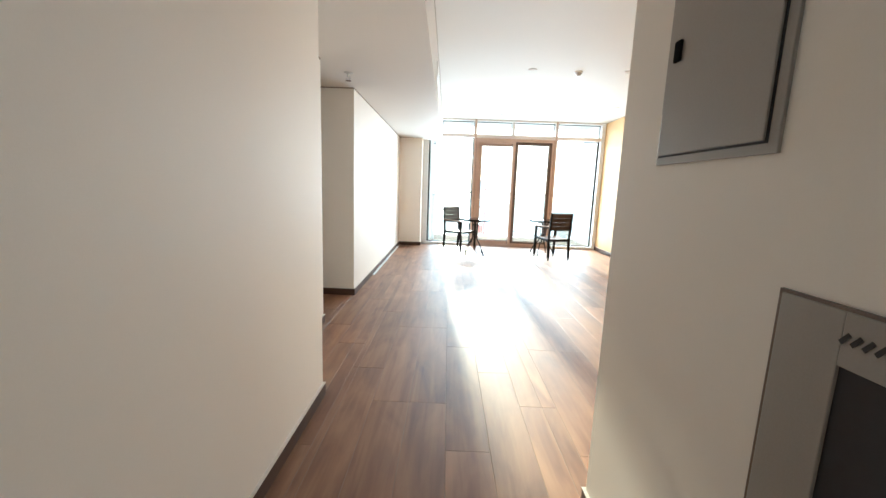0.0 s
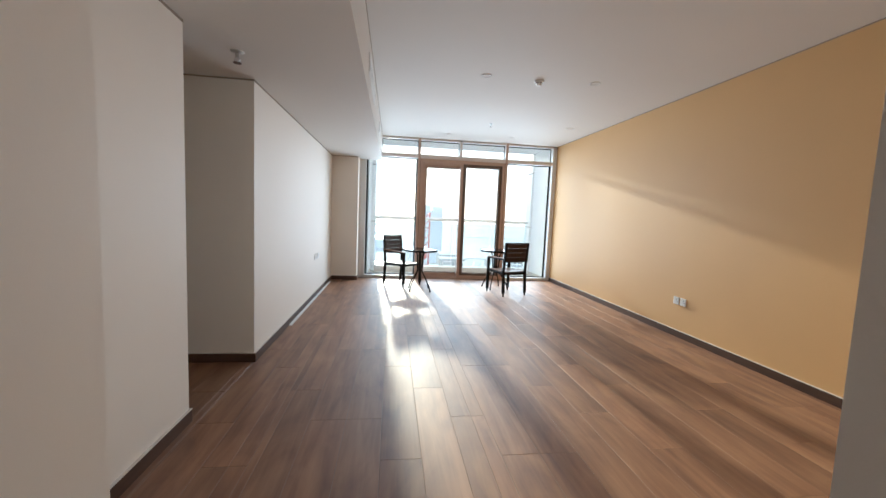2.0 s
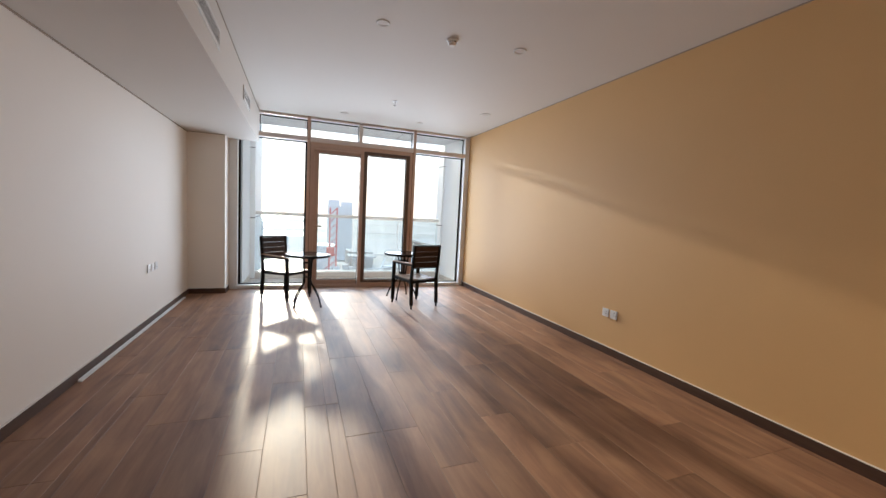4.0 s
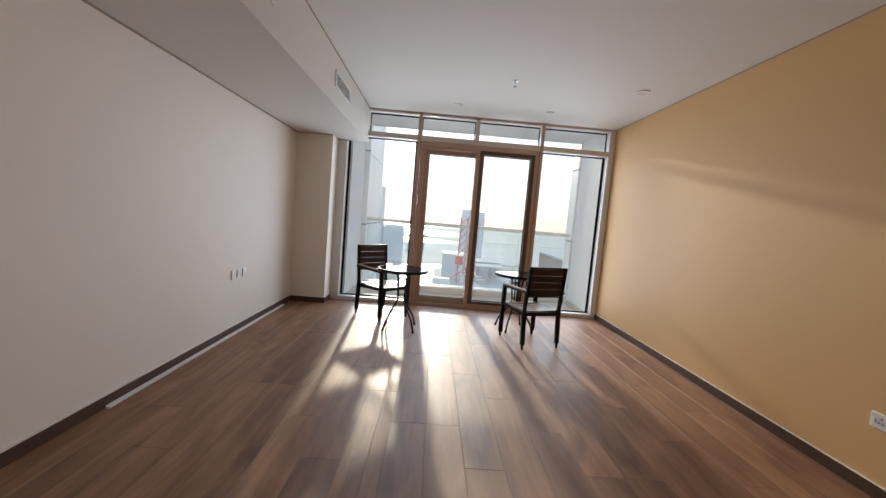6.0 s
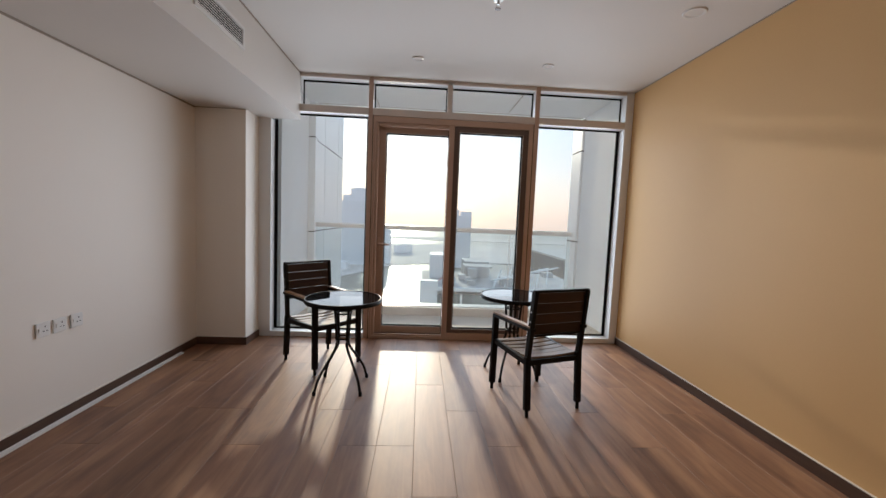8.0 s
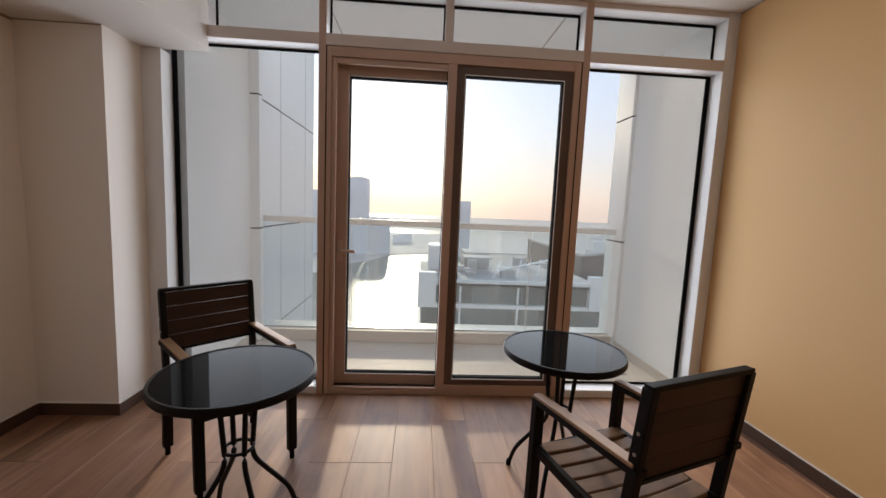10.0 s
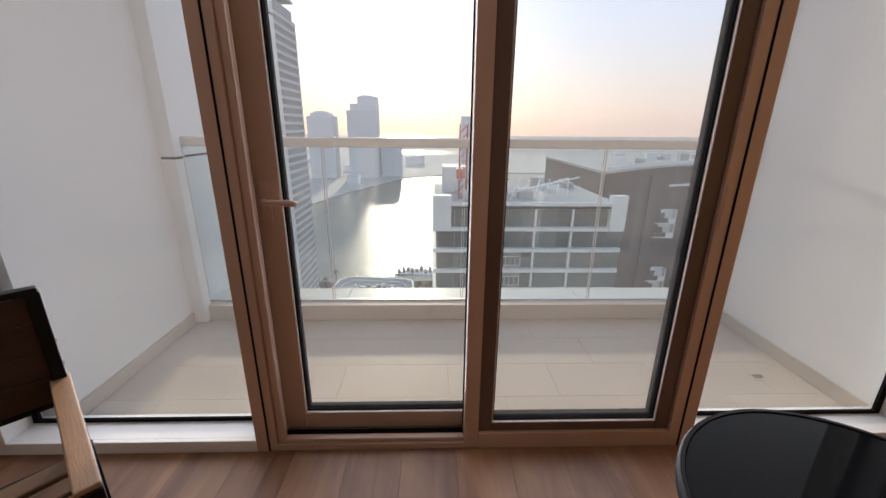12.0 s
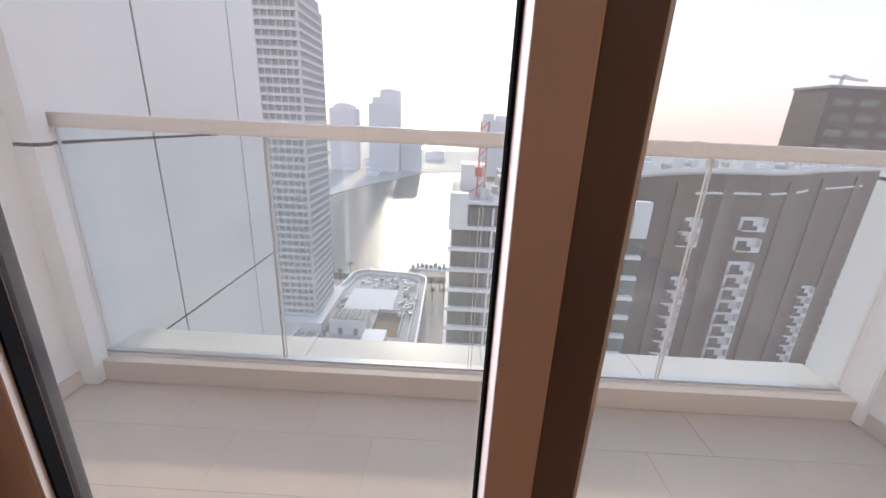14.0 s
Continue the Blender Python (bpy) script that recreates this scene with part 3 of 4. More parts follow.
part("latch", bx(-0.023, -0.015, 1.452, 1.480, 1.668, 1.722, 0.002), RUBBER, d, "black push latch")
lp = thing("service_panel", "grey metal recessed panel with louvres and a black opening", "access panel", (0.60, 0, 0))
bm = bx(-0.010, 0, 0.920, 1.036, 0.42, 1.145, 0.002)
bx(-0.010, 0, 0.38, 0.49, 0.42, 1.145, 0.002, bm=bm)
bx(-0.010, 0, 0.49, 0.920, 1.058, 1.145, 0.002, bm=bm)
bx(-0.010, 0, 0.49, 0.920, 0.42, 0.52, 0.002, bm=bm)
part("frame", bm, GREYMET, lp)
part("opening", bx(-0.004, 0, 0.49, 0.920, 0.52, 1.058), DARKHOLE, lp, "black opening")
part("edge_line", bx(-0.007, 0, 1.036, 1.044, 0.42, 1.151), BRONZE, lp, "dark edge joint")
part("edge_line", bx(-0.007, 0, 0.38, 1.036, 1.145, 1.151), BRONZE, lp, "dark edge joint")
for i in range(12):
    y = 0.914 - i * 0.017
    bm = bx(-0.0115, -0.0095, -0.0035, 0.0035, -0.010, 0.010)
    bm.transform(Matrix.Translation((0, y, 1.104)) @ Matrix.Rotation(radians(38), 4, 'X'))
    part("louvre", bm, DARKHOLE, lp, "dark louvre slot")


# ---------------------------------------------------------------- furniture
def armchair(at, rz, label):
    c = thing("armchair", label, "chair", (*at, 0), rz, group="balcony-style armchairs")
    W, F, B = 0.225, 0.235, -0.225
    for sx in (-1, 1):
        x = sx * W
        for y0, y1, top in ((F + 0.012, F, 0.615), (B - 0.030, B, 0.43)):
            leg = part("leg", bar((x, y0 - (y0 - y1) * 0.12, 0.05), (x, y1, top), 0.046, 0.034, 0.004), BLACK, c)
            part("foot", rod((x, y0, 0.0), (x, y0 - (y0 - y1) * 0.15, 0.06), 0.013, 12), RUBBER, leg, "black plastic glide")
        part("back_post", bar((x, B, 0.40), (x, B - 0.050, 0.905), 0.030, 0.040, 0.004), BLACK, c)
        part("side_rail", bar((x, F - 0.01, 0.405), (x, B + 0.01, 0.385), 0.026, 0.040, 0.004), BLACK, c)
        arm = part("armrest_frame", bar((x, F + 0.018, 0.617), (x, B - 0.050, 0.632), 0.046, 0.024, 0.004), BLACK, c)
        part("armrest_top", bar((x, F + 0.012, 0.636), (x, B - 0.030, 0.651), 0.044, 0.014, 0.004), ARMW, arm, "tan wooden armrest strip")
    part("front_rail", bar((-W, F - 0.005, 0.395), (W, F - 0.005, 0.395), 0.026, 0.040, 0.004, side=(0, 1, 0)), BLACK, c)
    part("back_rail", bar((-W, B, 0.385), (W, B, 0.385), 0.026, 0.040, 0.004, side=(0, 1, 0)), BLACK, c)
    # seat slats, dished a little, coloured lighter for the light on them
    for i in range(6):
        y = F - 0.035 - i * 0.076
        dip = 0.012 * math.sin(math.pi * (i + 0.5) / 6)
        bm = bmesh.new()
        k, rows = 7, []
        for j in range(k):
            x = -W + 0.01 + (2 * W - 0.02) * j / (k - 1)
            z = 0.428 - dip - 0.010 * math.sin(math.pi * j / (k - 1))
            rows.append([bm.verts.new(v) for v in ((x, y - 0.033, z - 0.016), (x, y + 0.033, z - 0.016), (x, y + 0.033, z - 0.003), (x, y + 0.029, z), (x, y - 0.029, z), (x, y - 0.033, z - 0.003))])
        for a, b in zip(rows, rows[1:]):
            for q in range(6):
                bm.faces.new((a[q], a[(q + 1) % 6], b[(q + 1) % 6], b[q]))
        bm.faces.new(rows[0][::-1])
        bm.faces.new(rows[-1])
        bmesh.ops.recalc_face_normals(bm, faces=bm.faces[:])
        part("seat_slat", bm, SEATW, c, "weathered tan-brown slat, lightened for light on the seat")
    # backrest in a thin black frame
    def bp(z):
        return B - 0.050 * (z - 0.40) / 0.505
    part("back_frame", bar((-W - 0.012, bp(0.905), 0.908), (W + 0.012, bp(0.905), 0.908), 0.034, 0.018, 0.004, side=(0, 1, 0)), BLACK, c)
    part("back_frame", bar((-W, bp(0.585), 0.585), (W, bp(0.585), 0.585), 0.022, 0.014, 0.003, side=(0, 1, 0)), BLACK, c)
    for i in range(4):
        z = 0.631 + i * 0.0760
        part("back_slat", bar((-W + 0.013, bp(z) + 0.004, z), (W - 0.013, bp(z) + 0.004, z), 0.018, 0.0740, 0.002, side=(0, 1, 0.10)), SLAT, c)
    for sx in (-1, 1):
        for z in (0.69, 0.76):
            part("bolt", rod((sx * (W + 0.014), bp(z), z), (sx * (W + 0.018), bp(z), z), 0.006, 8), STEEL, c, "steel bolt head")
    return c


def bistro_table(at, rz, label):
    t = thing("bistro_table", label, "table", (*at, 0), rz, group="round bistro tables")
    H, RR = 0.72, 0.296
    part("tabletop", lathe([(0.02, H - 0.006), (RR - 0.012, H - 0.006), (RR - 0.010, H), (0.02, H)], 64), TOPGL, t, "black mirror-like glass top", smooth=True)
    prof = [(RR - 0.014, H - 0.030), (RR, H - 0.030), (RR + 0.004, H - 0.024), (RR + 0.004, H - 0.004), (RR, H + 0.003), (RR - 0.008, H + 0.003), (RR - 0.010, H - 0.006), (RR - 0.014, H - 0.008)]
    bm = bmesh.new()
    seg, rings = 64, []
    for k in range(seg):
        a = 2 * math.pi * k / seg
        rings.append([bm.verts.new((r * math.cos(a), r * math.sin(a), z)) for r, z in prof])
    for k in range(seg):
        a, b = rings[k], rings[(k + 1) % seg]
        for q in range(len(prof)):
            bm.faces.new((a[q], b[q], b[(q + 1) % len(prof)], a[(q + 1) % len(prof)]))
    bmesh.ops.recalc_face_normals(bm, faces=bm.faces[:])
    part("rim", bm, BLACK, t, "black metal rim", smooth=True)
    for k in range(4):
        a = math.pi / 4 + k * math.pi / 2
        c, s = math.cos(a), math.sin(a)
        pts = [(c * 0.20, s * 0.20, H - 0.022), (c * 0.075, s * 0.075, H - 0.060), (c * 0.050, s * 0.050, 0.34), (c * 0.215, s * 0.215, 0.115), (c * 0.247, s * 0.247, 0.012)]
        leg = part("leg", tube(rounded(pts, 0.05), 0.0105, 10), BLACK, t, smooth=True)
        part("foot_cap", rod((c * 0.248, s * 0.248, 0.0), (c * 0.246, s * 0.246, 0.03), 0.0135, 10), RUBBER, leg, "rubber foot cap")
    for z, r in ((0.40, 0.055), (0.60, 0.056)):
        ring = [(r * math.cos(2 * math.pi * i / 20), r * math.sin(2 * math.pi * i / 20), z) for i in range(21)]
        part("tie_ring", tube(ring, 0.007, 8), BLACK, t, smooth=True)
    part("cross_bar", bar((-0.28, 0, H - 0.022), (0.28, 0, H - 0.022), 0.02, 0.012, 0.002, side=(0, 1, 0)), BLACK, t)
    part("cross_bar", bar((0, -0.28, H - 0.034), (0, 0.28, H - 0.034), 0.02, 0.012, 0.002), BLACK, t)
    return t


armchair((2.062, 7.978), 19, "black metal armchair with brown slats, its back to the room")
armchair((0.256, 8.66), -134, "black metal armchair with brown slats turned towards a round table")
bistro_table((0.545, 8.13), 0, "round bistro table with black glass top and four bent black legs")
bistro_table((1.995, 8.462), 12, "round bistro table with black glass top beside the sunlit wall")

# ---------------------------------------------------------------- balcony
BF = -0.05                      # balcony floor level
BW, BE, BR = -0.45, 3.43, 10.75  # balcony side walls, balustrade line
bal = setting("balcony_floor", bx(-0.9, 3.9, 9.55, 10.97, -0.40, BF - 0.004), BGROUT, "beige tiled balcony floor", "floor")
setting("balcony_wall_west", bx(-0.95, BW, 9.56, 10.61, -0.4, 2.9), RENDERW, "smooth white rendered balcony wall", "wall")
setting("balcony_wall_east", bx(BE, 3.85, 9.56, 10.61, -0.4, 2.9), RENDERW, "smooth white rendered balcony wall", "wall")
bc = setting("balcony_ceiling", bx(-0.95, 3.85, 9.56, 10.74, 2.90, 3.15), RENDERW, "white balcony ceiling slab with thin joints", "ceiling")
for lim in ((0.495, 0.503, 9.57, 10.66), (2.305, 2.313, 9.57, 10.66), (-0.5, 3.41, 10.66, 10.668)):
    part("joint", bx(*lim, 2.896, 2.9), GAP, bc, "thin dark ceiling joint")
setting("facade_above", bx(-6, 9, 9.56, 9.9, 3.15, 6.5), CLAD, "white facade above the balcony", "wall")
setting("threshold", bx(-0.62, 3.457, 9.545, 9.565, -0.30, 0.0), WHITEAL, "white aluminium outer threshold", "trim")
setting("balcony_curb", bx(BW, BE, 10.650, 10.715, BF, 0.068, 0.004), BTILE, "low beige tiled balcony kerb", "kerb")
ledge = setting("balcony_ledge", bx(-0.41, 3.40, 10.715, 10.97, -0.2, 0.056), BGROUT, "white stone ledge outside the balustrade", "ledge")
for a, b in zip((-0.41, 0.62, 1.56, 2.40), (0.62, 1.56, 2.40, 3.40)):
    part("slab", bx(a + 0.002, b - 0.002, 10.717, 10.975, 0.056, 0.066, 0.002), MARBLE, ledge)
for nm, lim in (("west", (BW, BW + 0.012, 9.565, 10.650)), ("east", (BE - 0.012, BE, 9.565, 10.650))):
    setting("baseboard_balcony_" + nm, bx(*lim, BF, BF + 0.085, 0.003), BTILE, "low beige tile balcony skirting", "baseboard")
dr = thing("floor_drain", "small steel floor drain in the balcony tiles", "drain", (3.17, 9.93, BF))
part("plate", bx(-0.040, 0.040, -0.040, 0.040, 0.0, 0.002, 0.0008), BTILE, dr)
for i in range(4):
    part("slot", bx(-0.026 + i * 0.015, -0.019 + i * 0.015, -0.018, 0.018, 0.001, 0.0032), DARKHOLE, dr, "dark slot")

bs = thing("balustrade", "frameless glass balcony balustrade with a white handrail", "balustrade", (0, 0, 0))
part("handrail", bx(-0.405, 3.395, BR - 0.032, BR + 0.032, 1.188, 1.252, 0.014), RAILM, bs, "white painted handrail")
part("shoe", bx(-0.405, 3.395, BR - 0.018, BR + 0.018, 0.066, 0.078, 0.002), STEEL, bs, "metal glass channel")
seams = (-0.40, 0.53, 1.49, 2.460, 3.39)
for a, b in zip(seams, seams[1:]):
    g = part("glass_panel", bx(a + 0.006, b - 0.006, BR - 0.006, BR + 0.006, 0.070, 1.195), BGLASS, bs, "greenish glass panel")
    g.visible_shadow = False
    for x in (a + 0.006, b - 0.009):
        part("edge", bx(x, x + 0.003, BR - 0.007, BR + 0.007, 0.078, 1.188), CONC, g, "pale polished edge")
for x in (0.60, 2.38):
    part("sleeve", bx(x - 0.03, x + 0.03, BR - 0.035, BR + 0.035, 1.185, 1.255, 0.014), RAILM, bs, "rail joint sleeve")

# flanking facade: posts and the clad wing in big panels with black joints
bm = bx(-6.0, -0.418, 10.69, 12.73, -100, 40)
bx(-6.0, -0.366, 10.62, 10.69, -100, 40, bm=bm)
wing = setting("facade_wing", bm, RUBBER, "neighbouring facade of big white panels with black joints", "wall")
ys = (10.691, 11.345, 12.31, 12.732)
zs = [-0.05 - 1.2 * i for i in range(11, 0, -1)] + [-0.05, 1.12, 2.43] + [2.43 + 1.2 * i for i in range(1, 9)]
for a, b in zip(ys, ys[1:]):
    for z0, z1 in zip(zs, zs[1:]):
        part("panel", bx(-0.417, -0.410, a + 0.008, b - 0.008, z0 + 0.008, z1 - 0.008), CLAD, wing)
for z0, z1 in zip(zs, zs[1:]):
    part("panel", bx(-0.60, -0.360, 10.608, 10.618, z0 + 0.008, z1 - 0.008), CLAD, wing)
    part("panel", bx(-0.365, -0.360, 10.619, 10.688, z0 + 0.008, z1 - 0.008), CLAD, wing)
    part("panel", bx(-1.5, -0.412, 12.733, 12.740, z0 + 0.008, z1 - 0.008), CLAD, wing)
post = setting("facade_post", bx(3.408, 9.0, 10.62, 10.95, -100, 40), RUBBER, "white clad facade post at the balcony end", "wall")
for z0, z1 in zip(zs, zs[1:]):
    part("panel", bx(3.40, 3.407, 10.618, 10.955, z0 + 0.009, z1 - 0.009), CLAD, post)
    part("panel", bx(3.402, 3.9, 10.608, 10.618, z0 + 0.009, z1 - 0.009), CLAD, post)

# ---------------------------------------------------------------- outside, about a hundred metres down
G = -100.0
setting("water", bx(-4200, 4200, -600, 4700, G - 6, G - 1.2), WATER, "calm lagoon water under low sun", "water")
near_land = [(-900, -500), (900, -500), (900, 275), (60, 270), (-10, 266), (-60, 258), (-88, 264), (-150, 340), (-210, 450), (-900, 470)]
setting("ground", prism(near_land, G - 4, G), SAND, "sandy built-up waterfront ground", "ground")
far_land = [(-900, 470), (-260, 455), (-170, 500), (-131, 632), (-53, 808), (80, 900), (400, 920), (1900, 950), (1900, 1420), (-200, 1500), (-900, 1460)]
setting("ground_far", prism(far_land, G - 4, G), FARLAND, "flat land across the lagoon, paled for haze", "ground")
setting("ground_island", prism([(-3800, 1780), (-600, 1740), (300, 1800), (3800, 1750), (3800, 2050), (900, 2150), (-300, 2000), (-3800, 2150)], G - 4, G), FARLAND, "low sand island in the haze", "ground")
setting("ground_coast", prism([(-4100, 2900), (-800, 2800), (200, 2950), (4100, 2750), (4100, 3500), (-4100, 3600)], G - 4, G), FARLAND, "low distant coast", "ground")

own_tower = setting("tower_below", bx(-25, 30, -25, 9.5, G, -0.35), CLAD, "the building's own shaft below the flat", "building")


def building_a():
    """Grey block with white slab edges and rows of windows, a little below eye level."""
    b = thing("apartment_block", "grey apartment block with white slab edges and a cluttered roof", "building", (0, 0, 0))
    x0, x1, y0, y1, top = 1.3, 29.0, 62.0, 84.0, -9.4
    part("wall", bx(x0 + 0.5, x1 - 0.5, y0 + 0.8, y1, G, top - 0.4), FACG, b, "grey wall set behind the slabs")
    part("roof", bx(x0, x1, y0, y1, top - 0.4, top), ROOF, b)
    for i in range(27):
        z = top - 0.5 - 3.2 * (i + 1)
        part("slab_edge", bx(x0, x1, y0, y0 + 1.2, z, z + 0.55), BANDW, b, "white slab edge")
        part("slab_edge", bx(x0, x0 + 0.9, y0 + 1.2, y1, z, z + 0.55), BANDW, b, "white slab edge")
    part("parapet", bx(x0, x1, y0, y0 + 0.35, top - 0.4, top + 0.5), BANDW, b)
    part("parapet", bx(x0, x0 + 0.35, y0, y1, top - 0.4, top + 0.5), BANDW, b)
    for xa, xb in ((x0, x0 + 2.6), (x1 - 2.2, x1)):
        part("corner_frame", bx(xa, xb, y0 - 0.3, y0 + 1.0, top - 3.6, top + 1.5), BANDW, b, "white corner panel")
    for x in (7.4, 16.0, 21.4):
        part("pilaster", bx(x, x + 0.28, y0 + 0.25, y0 + 0.75, G, top), BANDW, b, "white upright")
    for i in range(14):
        z = top - 0.5 - 3.2 * (i + 1) + 0.9
        for xa, n in ((8.0, 4), (11.4, 4)) if i > 1 else ():
            w = part("window", bx(xa, xa + 0.72 * n + 0.12, y0 + 0.66, y0 + 0.74, z, z + 1.5), BANDW, b, "window in a white frame")
            for k in range(n):
                part("pane", bx(xa + 0.10 + 0.72 * k, xa + 0.74 + 0.72 * k, y0 + 0.63, y0 + 0.655, z + 0.12, z + 1.38), WINF, w)
        for k in range(11):
            xa = x0 + 0.7 + k * 2.5
            if not (i > 1 and 7.2 < xa + 1.2 < 15.2):
                part("glazing", bx(xa, xa + 2.38, y0 + 0.72, y0 + 0.79, z - 0.30, z + 2.40), WINF, b, "dark glazed bay")
    # roof plant
    rng = random.Random(4)
    for i in range(16):
        x, y = rng.uniform(3.5, 27), rng.uniform(66, 82)
        w, d, h = rng.uniform(0.8, 2.4), rng.uniform(0.8, 2.0), rng.uniform(0.7, 1.8)
        part("roof_unit", bx(x, x + w, y, y + d, top, top + h, 0.06), CONC if i % 3 else ROOF, b)
    part("stair_house", bx(3.0, 7.0, 74, 80, top, top + 4.2), BANDW, b)
    part("stair_house", bx(9.5, 14.0, 76, 82, top, top + 3.0), ROOF, b)
    part("canopy", bx(8.8, 13.5, 70, 74, top + 2.6, top + 2.85), ROOF, b)
    for i in range(6):
        x = 13 + i * 2.0
        part("pipe_frame", bar((x, 66 + i * 0.8, top), (x + 2.5, 72 + i, top + 2.2), 0.18, 0.18, 0.0), BANDW, b, "white roof frame beam")
    part("pipe_frame", bar((13, 66, top + 1.2), (27, 76, top + 2.4), 0.2, 0.2, 0.0), BANDW, b, "white roof frame beam")
    part("pipe_frame", bar((13, 68, top + 0.8), (26, 79, top + 1.8), 0.2, 0.2, 0.0), BANDW, b, "white roof frame beam")


def crane():
    c = thing("tower_crane", "red lattice crane mast on the roof", "crane", (5.9, 68, -9.4))
    bm = bmesh.new()
    w, hgt = 0.55, 11.0
    for sx in (-w, w):
        for sy in (-w, w):
            bar((sx, sy, 0), (sx, sy, hgt), 0.14, 0.14, 0.0, bm=bm)
    part("mast", bm, CRANE, c)
    for i in range(9):
        z = i * hgt / 9
        bm = bmesh.new()
        for sy in (-w, w):
            bar((-w, sy, z), (w, sy, z + hgt / 9), 0.07, 0.07, 0.0, bm=bm)
            bar((sy, -w, z), (sy, w, z + hgt / 9), 0.07, 0.07, 0.0, bm=bm, side=(0, 1, 0))
        part("bracing", bm, CRANE, c)
    part("jib", bar((0, 0, 2.0), (-2.6, -0.5, -0.2), 0.12, 0.12, 0.0), CRANE, c)
    part("cabin", bx(-1.0, 0.2, -1.0, 0.2, 3.2, 4.6, 0.05), CRANE, c)


def building_b():
    """Dark brown curved tower with stacks of white balconies."""
    b = thing("apartment_tower", "dark brown curved apartment tower with stacks of white balconies", "building", (0, 0, 0))
    kx, ky = (33, 46, 57, 66, 74, 84, 95, 121, 140), (80, 90, 96.3, 98.4, 99.2, 104, 112, 126, 134)

    def front(x):
        return float(np.interp(x, kx, ky))
    xs = [33 + 107 * i / 32 for i in range(33)]
    top = -6.9

    def slab(x0, x1, out, deep, z0, z1):
        """A curved strip that follows the facade."""
        n = max(2, int((x1 - x0) / 2.5))
        px = [x0 + (x1 - x0) * i / n for i in range(n + 1)]
        return prism([(x, front(x) - out) for x in px] + [(x, front(x) + deep) for x in reversed(px)], z0, z1)
    part("wall", prism([(x, front(x)) for x in xs] + [(140, 150), (33, 118)], G, top), FACB, b, "dark brown wall")
    part("roof", prism([(x, front(x) - 0.3) for x in xs] + [(140, 150), (32.7, 118)], top, top + 0.45), ROOF, b, "pale grey roof")
    part("parapet", slab(34, 139, 0.1, 0.3, top + 0.45, top + 1.2), BANDW, b)
    for x0, x1 in ((55, 72), (74.5, 92), (101, 122)):
        part("trim_band", slab(x0, x1, 0.35, 0.1, top - 4.5, top - 4.0), BANDW, b, "pale trim band")
    for x0, x1 in ((48.5, 51.0), (62.4, 65.2), (80.5, 84.0), (98.5, 101.0), (117, 120)):
        part("pilaster", slab(x0, x1, 0.45, 0.1, G, top - 1.5), FACM, b, "paler grey upright strip")
    for i in range(16):
        part("joint_band", slab(33.5, 139, 0.06, 0.02, top - 6.7 - 6.7 * i, top - 6.55 - 6.7 * i), FACM, b, "thin floor joint")
    for x, zt, n, w in ((52.4, -19.4, 2, 4.6), (52.4, -33.6, 10, 4.6), (69.0, -19.4, 1, 5.4), (69.0, -24.4, 1, 5.4), (69.0, -30.4, 16, 5.4), (107.0, -43.6, 12, 4.4), (127.5, -41.5, 12, 4.0)):
        for i in range(n):
            z = zt - 3.35 * i
            y = front(x + w / 2)
            f = part("balcony", bx(x, x + w, y - 1.6, y + 0.6, z - 0.3, z), BANDW, b, "white balcony")
            part("parapet", bx(x, x + w * 0.62, y - 1.6, y - 1.42, z, z + 1.0), FACB, f, "dark parapet")
            part("screen", bx(x + w * 0.62, x + w, y - 1.6, y - 1.45, z, z + 1.0), BANDW, f)
            part("back_wall", bx(x, x + w, y - 0.5, y + 0.02, z, z + 2.9), BANDW, f, "white recess wall")
            part("door", bx(x + 0.7, x + w * 0.55, y - 0.56, y - 0.505, z, z + 2.1), WINF, f, "dark glazed door")
            part("side_wall", bx(x + w - 0.25, x + w, y - 1.6, y - 0.5, z + 1.0, z + 2.9), BANDW, f)
    rng = random.Random(8)
    for i in range(26):
        x = rng.uniform(38, 132)
        y = front(x) + rng.uniform(3, 12)
        part("roof_unit", bx(x, x + rng.uniform(1, 4), y, y + rng.uniform(1, 3), top + 0.45, top + 0.6 + rng.uniform(0.6, 2.2), 0.05), (ROOF, CONC, BANDW)[i % 3], b)
    for x in (60, 66, 72, 78):
        part("roof_frame", bar((x, front(x) + 4, top + 2.6), (x + 5.5, front(x + 5) + 5, top + 2.6), 0.3, 0.3, 0.0, side=(0, 0, 1)), BANDW, b, "white roof frame beam")
        part("roof_frame", bar((x, front(x) + 4, top + 0.45), (x, front(x) + 4, top + 2.6), 0.3, 0.3, 0.0), BANDW, b, "white roof frame post")
    u = thing("dark_tower", "taller dark brown tower with a rooftop rig", "building", (0, 0, 0))
    part("wall", bx(127.4, 179, 153.5, 168, G, 18.1), FACB, u, "dark brown wall")
    part("roof", bx(127.0, 179.4, 153.1, 168.4, 18.1, 18.9), FACG, u)
    part("roof_rig", bar((133.4, 157, 18.9), (133.4, 157, 22.6), 0.7, 0.7, 0.0), CONC, u)
    part("roof_rig", bar((129, 157, 22.0), (142, 157, 21.0), 0.7, 0.7, 0.0, side=(0, 1, 0)), CONC, u)
    part("roof_rig", bar((133.4, 157, 22.6), (139, 157, 21.3), 0.4, 0.4, 0.0, side=(0, 1, 0)), CONC, u)
    for i in range(10):
        for k in range(3):
            part("window", bx(130.0 + 9 * k, 136.0 + 9 * k, 153.38, 153.5, 12.5 - 5.0 * i, 14.8 - 5.0 * i), WINF, u)


